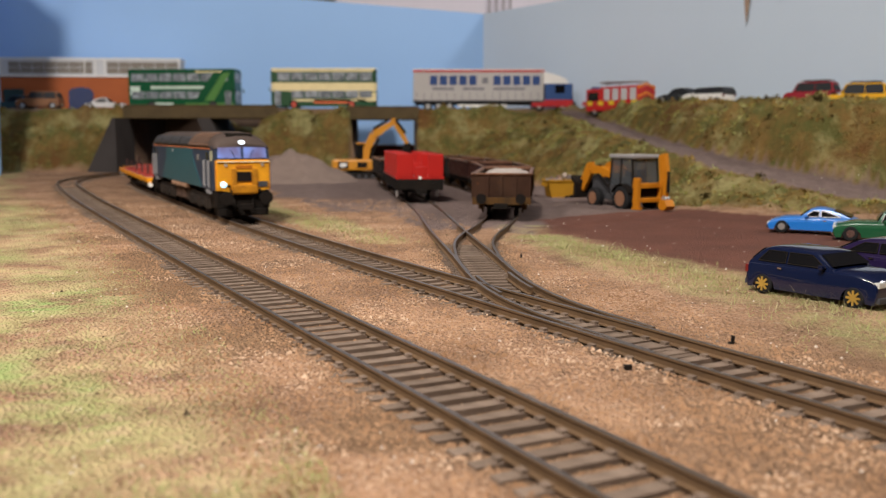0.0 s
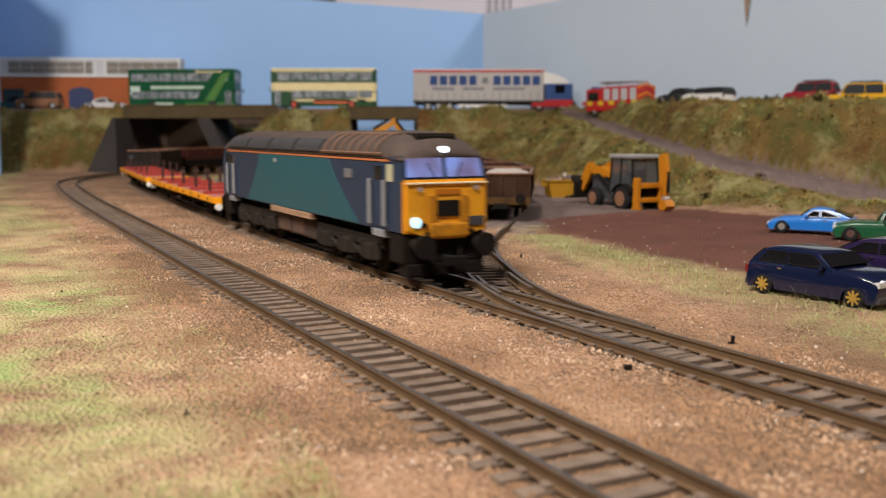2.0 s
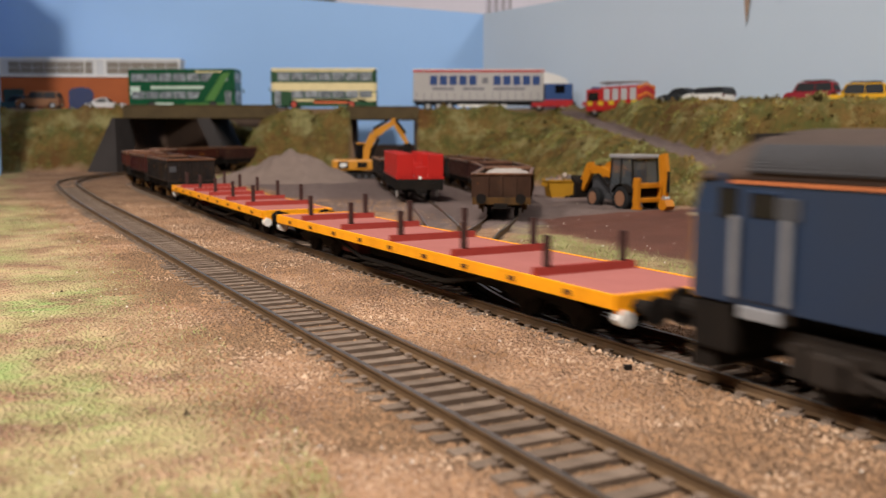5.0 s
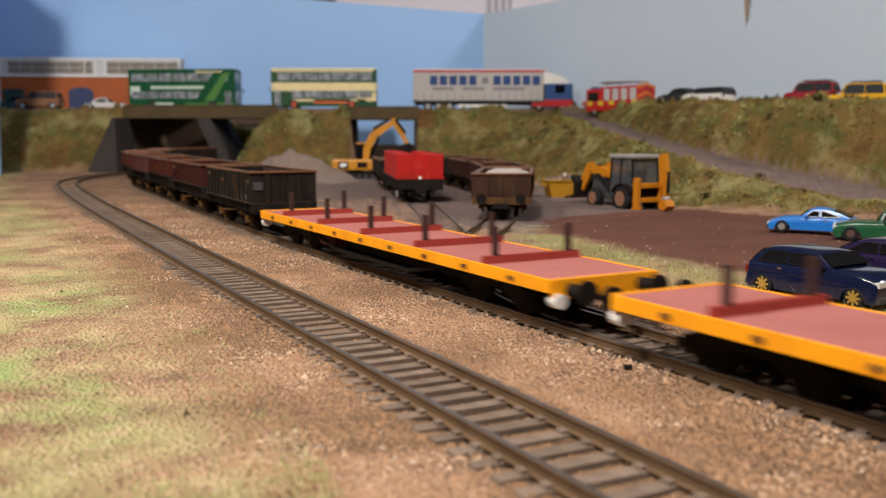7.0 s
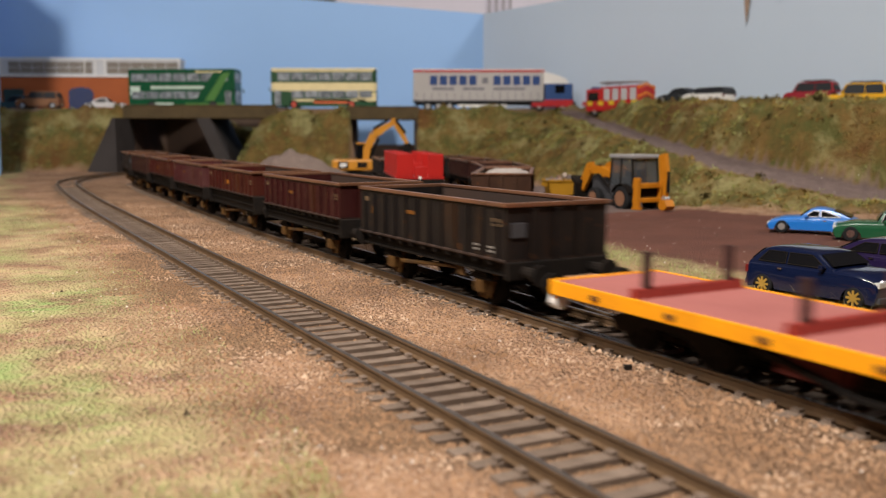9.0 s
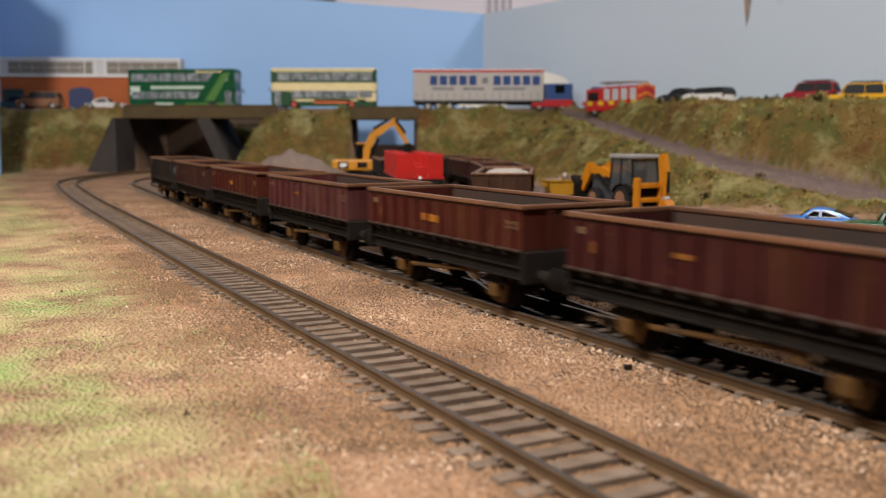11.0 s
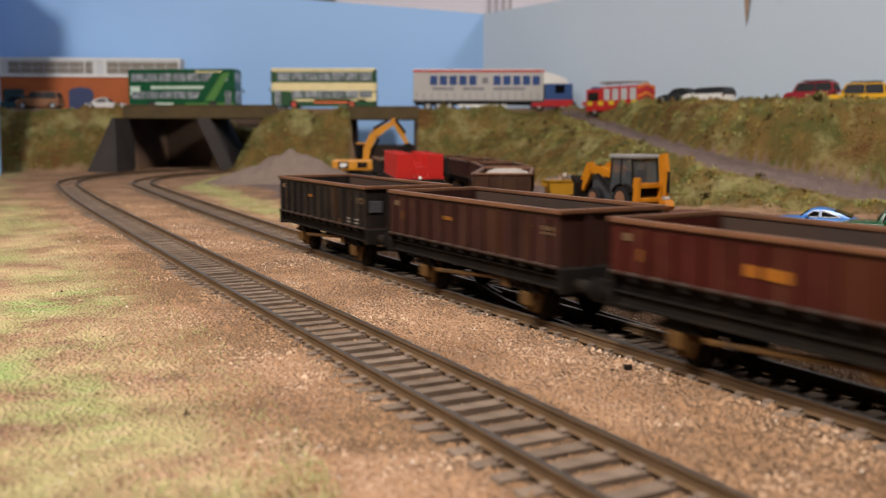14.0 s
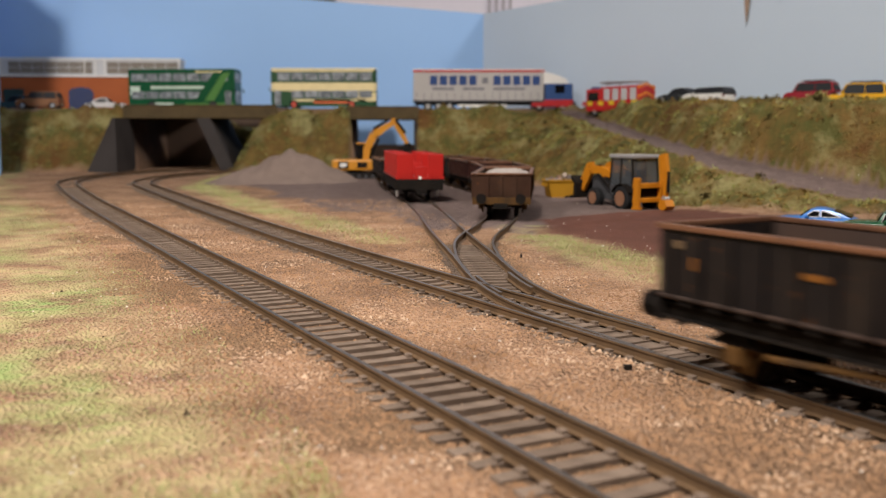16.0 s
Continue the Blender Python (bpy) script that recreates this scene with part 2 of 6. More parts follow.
def build_ground():
    fine_x, fine_y = np.arange(-700, 520.1, 4.5), np.arange(70, 1500.1, 4.5)
    xs = np.r_[[-1500, -1200, -950, -800], fine_x, [600, 750, 1000, 1300]]
    ys = np.r_[[-1800, -1300, -800, -400, -150, -50, 0, 40], fine_y, [1530, 1600, 1800]]
    x, y = np.meshgrid(xs, ys)
    z, ramp, plateau, edge = height(x, y)
    wob = (lattice(x, y, 14, 11) - 0.5) * 16 + (lattice(x, y, 45, 12) - 0.5) * 40 * np.clip(y / 500, 0.3, 1)
    grass = smooth_step(14, -16, x - verge(y) + wob * 0.7) * np.where(y > 1300, 0.5, 1)
    strip_r = smooth_step(16, 0, np.abs(x - np.interp(y, [200, 290, 330, 420, 480], [150, 118, 92, 62, 44])) - np.interp(y, [200, 330, 480], [32, 17, 7]) + wob * 0.4) * (y < 520) * (y > 180) * 0.6
    strip_m = smooth_step(12, 0, np.abs(x - np.interp(y, [440, 520, 650, 900, 1200], [-25, -62, -128, -236, -262])) - np.interp(y, [440, 650, 900], [5, 14, 14]) + wob * 0.4) * (y < 1240) * (y > 440)
    bank = edge * np.where(ramp | plateau, 0, 1)
    grass = np.maximum.reduce([grass, strip_r, strip_m])
    grey = in_poly(x + wob * 0.5, y + wob * 0.5, YARD_GREY) * 1.0
    grey = np.maximum(grey, (ramp | plateau) * edge)
    red = in_poly(x + wob * 0.4, y + wob * 0.4, YARD_RED) * (edge < 0.3) * (1 - strip_r)
    # oily brown staining along the running rails and a darker trodden band beside the verge
    stain = np.zeros(x.shape)
    for line, far in ((INNER, 900), (OUTER, 900), (SIDING_A, 440), (SIDING_B, 440)):
        q = line[1][line[1][:, 1] < far + 60]
        q = q[np.argsort(q[:, 1])]
        near = np.abs(x - np.interp(y, q[:, 1], q[:, 0])) * 0.88
        stain = np.maximum(stain, 0.75 * smooth_step(19, 10, near + wob * 0.15) * (y < far) * (y > q[0, 1] - 5))
    trod = smooth_step(26, 6, np.abs(x - verge(y) - 20 + wob * 0.5)) * smooth_step(0.35, 0.65, lattice(x, y, 38, 17)) * (y > 150) * (y < 600)
    stain = np.maximum(stain, 0.85 * trod)
    # the near ballast on the siding side is painted darker, where the light falls off
    stain = np.maximum(stain, 0.6 * smooth_step(0.16, 0.34, x / np.maximum(y, 1) + wob * 0.002) * smooth_step(270, 210, y) * (y > 60))
    n, m = len(xs), len(ys)
    verts = np.c_[x.ravel(), y.ravel(), z.ravel()] * MM
    i = (np.arange(m - 1)[:, None] * n + np.arange(n - 1)).ravel()
    faces = np.c_[i, i + 1, i + n + 1, i + n]
    me = bpy.data.meshes.new("ground")
    me.from_pydata(verts.tolist(), [], faces.tolist())
    for name, values in (("grass", grass), ("bank", bank), ("grey", grey), ("red", red), ("stain", stain)):
        a = me.attributes.new(name, "FLOAT", "POINT")
        a.data.foreach_set("value", values.ravel().astype(np.float32))
    me.shade_smooth()
    ob = new("ground", me)
    me.materials.append(ground_material())
    return tagged(ob, "brown ballast ground with scattered grass, banks and a dirt yard", "ground", kind="structure")


def ground_material():
    m, nt, b = nodes_of("layout_scenery")
    read = lambda name: (lambda n: (setattr(n, "attribute_name", name), n.outputs["Fac"])[1])(nt.nodes.new("ShaderNodeAttribute"))
    grains = noise_of(nt, 1100, 2.0, 0.7)
    mid = noise_of(nt, 170, 4.0, 0.65)
    wide = noise_of(nt, 22, 4.0, 0.6)
    vor = add(nt, "ShaderNodeTexVoronoi", Scale=1000.0)
    co = nt.nodes.new("ShaderNodeTexCoord")
    nt.links.new(co.outputs["Object"], vor.inputs["Vector"])
    dirt = mix_colour(nt, spread(nt, wide, 0.38, 0.62), (0.44, 0.265, 0.162), (0.23, 0.132, 0.08))
    dirt = mix_colour(nt, spread(nt, noise_of(nt, 65, 5.0, 0.7), 0.52, 0.7), dirt, (0.17, 0.10, 0.062))
    dirt = mix_colour(nt, spread(nt, grains, 0.52, 0.78), dirt, (0.54, 0.38, 0.26))
    cell = nt.nodes.new("ShaderNodeSeparateColor")
    nt.links.new(vor.outputs["Color"], cell.inputs["Color"])
    dirt = mix_colour(nt, spread(nt, cell.outputs["Red"], 0.6, 1.5), dirt, (0.17, 0.10, 0.062))
    dirt = mix_colour(nt, spread(nt, cell.outputs["Green"], 0.90, 1.15), dirt, (0.66, 0.50, 0.38))
    dirt = mix_colour(nt, spread(nt, mid, 0.58, 0.8), dirt, (0.12, 0.07, 0.043))
    green = mix_colour(nt, spread(nt, wide, 0.4, 0.62), (0.56, 0.42, 0.235), (0.36, 0.37, 0.155))
    green = mix_colour(nt, spread(nt, noise_of(nt, 13, 3.0), 0.54, 0.66), green, (0.30, 0.39, 0.14))
    green = mix_colour(nt, spread(nt, mid, 0.5, 0.8), green, (0.55, 0.39, 0.25))
    hedge = mix_colour(nt, spread(nt, noise_of(nt, 34, 6.0, 0.7), 0.40, 0.60), (0.21, 0.13, 0.042), (0.105, 0.105, 0.031))
    hedge = mix_colour(nt, spread(nt, noise_of(nt, 24, 6.0, 0.7), 0.50, 0.66), hedge, (0.33, 0.295, 0.13))
    hedge = mix_colour(nt, spread(nt, noise_of(nt, 15, 4.0), 0.54, 0.68), hedge, (0.15, 0.075, 0.026))
    hedge = mix_colour(nt, spread(nt, mid, 0.55, 0.8), hedge, (0.10, 0.07, 0.022))
    grey = mix_colour(nt, spread(nt, mid, 0.35, 0.7), (0.225, 0.165, 0.148), (0.15, 0.113, 0.104))
    red = mix_colour(nt, spread(nt, wide, 0.35, 0.7), (0.165, 0.072, 0.052), (0.115, 0.052, 0.040))
    red = mix_colour(nt, spread(nt, grains, 0.55, 0.8), red, (0.24, 0.12, 0.085))
    # stain carries dirt and painted shade: near-right falloff and gaps between sleepers
    dirt = mix_colour(nt, read("stain"), dirt, mix_colour(nt, spread(nt, mid, 0.35, 0.7), (0.25, 0.155, 0.088), (0.14, 0.085, 0.05)))
    c = mix_colour(nt, read("grey"), dirt, grey)
    c = mix_colour(nt, read("red"), c, red)
    g = nt.nodes.new("ShaderNodeMath")
    g.operation = "MULTIPLY"
    nt.links.new(read("grass"), g.inputs[0])
    nt.links.new(spread(nt, noise_of(nt, 42, 6.0, 0.75), 0.40, 0.58), g.inputs[1])
    c = mix_colour(nt, g.outputs[0], c, green)
    c = mix_colour(nt, read("bank"), c, hedge)
    nt.links.new(c, b.inputs["Base Color"])
    b.inputs["Roughness"].default_value = 0.95
    b.inputs["Specular IOR Level"].default_value = 0.15
    both = nt.nodes.new("ShaderNodeMath")
    both.operation = "ADD"
    nt.links.new(vor.outputs["Distance"], both.inputs[0])
    nt.links.new(mid, both.inputs[1])
    bump(nt, b, both.outputs[0], 1.0, 0.0013)
    return m


ground = build_ground()


# ---- backdrop boards, the table under the layout and the hall around it ----
def wall_board(name, a, b, z0, za, zb, thick, material, label, gap=None):
    """A board between two plan points, with its top running from za to zb; gap cuts an opening (from, to, height) at its foot."""
    a, b = Vector(a), Vector(b)
    length = (b - a).length
    bm = bmesh.new()
    outline = [(0, z0), (length, z0), (length, zb), (0, za)]
    if gap:
        outline = [(gap[0], gap[2]), (gap[1], gap[2]), (gap[1], z0), (length, z0), (length, zb), (0, za)]
    prism(bm, outline, 0, thick, "y")
    ob = part(name, bm, material)
    ob.matrix_world = place(a.x, a.y, 0, math.degrees(math.atan2((b - a).y, (b - a).x)))
    return tagged(ob, label, "backdrop board", kind="structure")


wall_board("wall_north", (-705, 1500), (64, 1500), -6, 297, 236, 9, SKY_PAINT, "sky blue painted backdrop board behind the bridges")
wall_board("wall_east", (64, 1500), (629, 800), -6, 236, 250, 9, GREY_PAINT, "pale grey-blue painted backdrop board beside the bank", (0, 130, 70))
wall_board("wall_west", (-548, 1150), (-704, 1500), -6, 395, 297, 6, SKY_PAINT, "sky blue painted end board of the layout")


def build_hall():
    plain = surface("hall_wall_paint", (0.45, 0.43, 0.47), None, 0.9, 0, 2, 60, 0.2)
    lino = surface("hall_floor_lino", (0.25, 0.22, 0.20), None, 0.5, 0, 3, 80, 0.4)
    bm = bmesh.new()
    box(bm, -3500, 3500, -3500, 4500, -950, -930)
    tagged(part("floor", bm, lino), "dull hall floor around the layout", "floor", kind="structure")
    for name, b in (("wall_hall_north", (-3500, 3500, 4500, 4550)), ("wall_hall_south", (-3500, 3500, -3550, -3500))):
        tagged(part(name, box(bmesh.new(), *b, -950, 2600), plain), "pale plain hall wall", "wall", kind="structure")
    for name, b in (("wall_hall_east", (3500, 3550, -3500, 4500)), ("wall_hall_west", (-3550, -3500, -3500, 4500))):
        tagged(part(name, box(bmesh.new(), *b, -950, 2600), plain), "pale plain hall wall", "wall", kind="structure")
    tagged(part("ceiling", box(bmesh.new(), -3550, 3550, -3550, 4550, 2600, 2640), plain), "pale hall ceiling", "ceiling", kind="structure")
    # added pale panel, brightens the view over the backdrop boards
    pale = surface("pale_lilac_panel", (0.80, 0.77, 0.86), None, 0.8, 0, 3, 80, 0.15)
    screen = part("display_screen", box(bmesh.new(), -215, 330, 1900, 1925, -60, 700, 2), pale)
    tagged(screen, "pale lilac panel added behind the layout to brighten its skyline", "display screen", kind="structure")
    for x in (90, 104, 118, 132):
        part("slat", box(bmesh.new(), x, x + 5, 1894, 1900.5, 100, 700, 0.5), plain, screen)
    part("foot", box(bmesh.new(), -200, 320, 1880, 1945, -950, -58, 2), pale, screen)
    ply = surface("table_ply", (0.35, 0.25, 0.15), None, 0.7, 0, 10, 200, 0.4)
    table = part("layout_table", box(bmesh.new(), -1500, 1300, -1790, 1800, -58, -12), ply)
    tagged(table, "plywood baseboard table carrying the model railway", "table", kind="structure")
    for x in (-1400, 1200):
        for y in (-1700, 1700):
            part("leg", box(bmesh.new(), x - 30, x + 30, y - 30, y + 30, -930, -60), ply, table)


build_hall()


# ---- tracks: rails swept along their lines, each sleeper a piece of its own ----
RAIL_SHAPE = [(-0.55, 0), (0.55, 0), (0.6, -0.5), (0.28, -0.9), (0.28, -2.1), (1.1, -2.35), (1.1, -2.6), (-1.1, -2.6), (-1.1, -2.35), (-0.28, -2.1), (-0.28, -0.9), (-0.6, -0.5)]


def rail(name, pts, parent, lift=0.0):
    """A rail along plan points."""
    pts = np.array(pts, float)
    t = np.gradient(pts, axis=0)
    t /= np.linalg.norm(t, axis=1)[:, None]
    bm = bmesh.new()
    loft(bm, [[(p[0] + d[1] * u, p[1] - d[0] * u, v + lift) for u, v in RAIL_SHAPE] for p, d in zip(pts, t)])
    for f in bm.faces:
        f.material_index = 1 if len(f.verts) == 4 and all(v.co.z > -0.1 + lift for v in f.verts) else 0
    return part(name, bm, [RAIL, RAIL_TOP], parent)


def sleeper_mesh(length=30.0, name="sleeper"):
    bm = bmesh.new()
    box(bm, -1.65, 1.65, -length / 2, length / 2, -4.4, -2.62)
    for y in (-10.2, -7.2, 7.2, 10.2):
        box(bm, -1.0, 1.0, y - 0.7, y + 0.7, -2.62, -1.9)
    return mesh_of(name, bm, SLEEPER)


SLEEPER_MESH = sleeper_mesh()


def offset_line(line, s0, s1, off, step=6.0):
    out = []
    for s in np.arange(s0, min(s1, line[0][-1] - 2) + 0.1, step):
        p, h = on(line, s)
        out.append((p[0] + math.sin(h) * off, p[1] - math.cos(h) * off))
    return out


def lay_track(name, label, line, s0, s1, sleeper_from, sleeper_to, skip=None):
    t = thing(name, label, "railway track", "running tracks", kind="structure")
    for off in (8.7, -8.7):
        rail("rail", offset_line(line, s0, s1, off), t)
    rng = random.Random(5)
    for s in np.arange(s0, s1, 6.95):
        if skip and skip[0] < s < skip[1]:
            continue
        p, h = on(line, s)
        if not (sleeper_from < s < sleeper_to):
            continue
        ob = new("sleeper", SLEEPER_MESH)
        ob.parent = t
        ob.matrix_basis = place(p[0], p[1], rng.uniform(-0.35, 0.1), math.degrees(h) + rng.uniform(-1.5, 1.5))
    return t


lay_track("track_outer", "weathered track curving away towards the tunnel", OUTER, 0, 2000, 0, 1640)
lay_track("track_inner", "weathered running track on brown ballast", INNER, 500, 4300, 1240, 2790)
siding_a = thing("track_siding", "rusty siding track sunk in the dirt yard", "railway track", "sidings", kind="structure")
siding_b = thing("track_siding", "rusty curved siding track leaving the points", "railway track", "sidings", kind="structure")
rail("rail", offset_line(SIDING_A, 26, 960, 8.7, 5), siding_a, 0.02)
rail("rail", offset_line(SIDING_A, 4, 960, -8.7, 5), siding_a, 0.03)
rail("rail", offset_line(SIDING_B, 0, 780, 8.7, 4), siding_b, 0.05)
rail("rail", offset_line(SIDING_B, 10, 780, -8.7, 4), siding_b, 0.04)
for line, owner, first, last in ((SIDING_A, siding_a, 86, 215), (SIDING_B, siding_b, 80, 190)):
    for s in np.arange(first, last, 6.95):
        p, h = on(line, s)
        ob = new("sleeper", SLEEPER_MESH)
        ob.parent = owner
        ob.matrix_basis = place(p[0], p[1], -0.45 if owner == siding_a else -0.62, math.degrees(h))
LONG_SLEEPER = sleeper_mesh(44.0, "point_sleeper")
for s in np.arange(8, 84, 6.95):
    p, h = on(SIDING_A, s)
    ob = new("sleeper", LONG_SLEEPER)
    ob.parent = siding_a
    ob.matrix_basis = place(p[0] + 2, p[1] + 2, -0.55, math.degrees(h))
# check rails, frog wings, lever and drawbars of the points
for off, s0, s1 in ((6.2, 95, 130), (-6.4, 88, 124)):
    rail("check_rail", offset_line(SIDING_A, s0, s1, off, 5), siding_a)
for n, x, y in (("point_motor", 73, 229), ("rail_stop", 33, 388)):
    bm = bmesh.new()
    box(bm, -0.4, 0.4, -0.4, 0.4, -4, -0.9, 0.1)
    box(bm, -1.1, 0.8, -0.6, 0.6, -4, -2.5, 0.1)
    part("point_lever" if n == "point_motor" else "peg", bm, BLACK, siding_a, at=(x, y, 0))
bm = bmesh.new()
box(bm, -4.0, 4.0, -1.2, 1.2, -4.2, -2.4, 0.3)
box(bm, -0.9, 0.9, -0.8, 0.8, -3, -1.3, 0.2)
part("tie_bar", bm, BLACK, siding_a, at=(41, 201, 0))

# ---- rolling stock ----
NAVY = surface("navy_blue_paint", (0.013, 0.029, 0.066), (0.022, 0.030, 0.048), 0.42, 0, 40, 900, 0.5, 0.08)
TEAL = surface("teal_paint", (0.008, 0.082, 0.108), (0.020, 0.065, 0.085), 0.40, 0, 40, 900, 0.45, 0.08)
YELLOW = surface("warning_yellow_paint", (0.80, 0.36, 0.012), (0.42, 0.17, 0.02), 0.42, 0, 70, 900, 0.45, 0.08)
YELLOW_DARK = surface("dark_yellow_paint", (0.55, 0.23, 0.012), (0.20, 0.085, 0.015), 0.5, 0, 160, 900, 0.7, 0.1)
ROOF = surface("sooty_brown_roof", (0.085, 0.062, 0.052), (0.038, 0.030, 0.028), 0.7, 0, 35, 800, 0.7, 0.2)
ROOF_BROWN = surface("rusty_brown_panel", (0.17, 0.10, 0.068), (0.08, 0.046, 0.034), 0.65, 0, 60, 800, 0.7, 0.2)
ORANGE_LINE = surface("orange_lining", (0.50, 0.16, 0.06), (0.2, 0.08, 0.04), 0.6)
PLATE_PALE = surface("dusty_grey_rail", (0.24, 0.24, 0.25), (0.12, 0.11, 0.11), 0.6)
PLATE = surface("grimy_grey_plate", (0.16, 0.155, 0.16), (0.08, 0.07, 0.07), 0.6)
SILVER = surface("dull_silver_metal", (0.42, 0.43, 0.44), (0.2, 0.19, 0.18), 0.45, 0.5)
CREAM = surface("cream_paint", (0.78, 0.72, 0.48), None, 0.45)
WHITE = surface("white_paint", (0.78, 0.77, 0.74), (0.55, 0.52, 0.48), 0.5)
COPPER = surface("copper_brown_slats", (0.50, 0.31, 0.20), (0.25, 0.14, 0.085), 0.6)
# the cab's light is painted as the pane's own pale yellow
CAB_SIDE = surface("painted_lit_cab_window", (0.52, 0.50, 0.32), (0.12, 0.12, 0.09), 0.3)
DARK_GLASS = surface("dark_window_glass", (0.006, 0.006, 0.007), (0.012, 0.011, 0.011), 0.1, 0, 40, 900, 0.2, 0)
DARK_GLASS.node_tree.nodes["Principled BSDF"].inputs["Specular IOR Level"].default_value = 0.3
LAMP_ON = glow("lit_headlight", (0.80, 0.90, 1.0), 3.0)
LAMP_LOW = glow("lit_marker_light", (0.42, 0.75, 1.0), 1.4)

WHEELS = []  # wheelset, radius, place along its parent


def wheelset(parent, x, radius, face=BLACK):
    bm = bmesh.new()
    for side in (-1, 1):
        rod(bm, (0, side * 7.4, 0), (0, side * 9.2, 0), radius, 20)
        rod(bm, (0, side * 7.1, 0), (0, side * 7.5, 0), radius + 0.8, 20)
        for k in range(4):
            a = k * math.pi / 2
            rod(bm, (radius * 0.55 * math.cos(a), side * 9.1, radius * 0.55 * math.sin(a)), (radius * 0.55 * math.cos(a), side * 9.5, radius * 0.55 * math.sin(a)), radius * 0.18, 6)
    rod(bm, (0, -11, 0), (0, 11, 0), 0.9, 8)
    ob = part("wheelset", bm, face, parent)
    WHEELS.append((ob, radius, x, radius))
    ob.location = (x * MM, 0, radius * MM)
    return ob


def buffer(parent, x, y, z, way, material=BLACK, r=3.0, long=6.0, label=""):
    bm = bmesh.new()
    rod(bm, (x, y, z), (x + way * (long - 1.2), y, z), r * 0.55, 12)
    rod(bm, (x + way * (long - 1.2), y, z), (x + way * long, y, z), r, 16)
    return part("buffer", bm, material, parent, label)


def coupling(parent, x, way, z=9.0):
    bm = bmesh.new()
    box(bm, min(x, x + way * 9), max(x, x + way * 9), -1.4, 1.4, z - 1.2, z + 1.2, 0.3)
    box(bm, min(x + way * 8, x + way * 10), max(x + way * 8, x + way * 10), -4, 4, z - 1.6, z + 1.6, 0.3)
    return part("coupling", bm, BLACK, parent)


def body_ring(x, half, low, cant, top, squash=1.0):
    """Half-round roofed cross section of a locomotive, from one sill over the roof to the other."""
    side = [(-half, low), (-half * 1.0, low + 6), (-half, cant - 4), (-half * 0.985, cant)]
    roof = [(-half * math.cos(a), cant + (top - cant) * math.sin(a) ** 0.85) for a in np.linspace(0.25, math.pi - 0.25, 11)]
    other = [(half * 0.985, cant), (half, cant - 4), (half * 1.0, low + 6), (half, low)]
    return [(x, y, z) for y, z in side + roof + other]


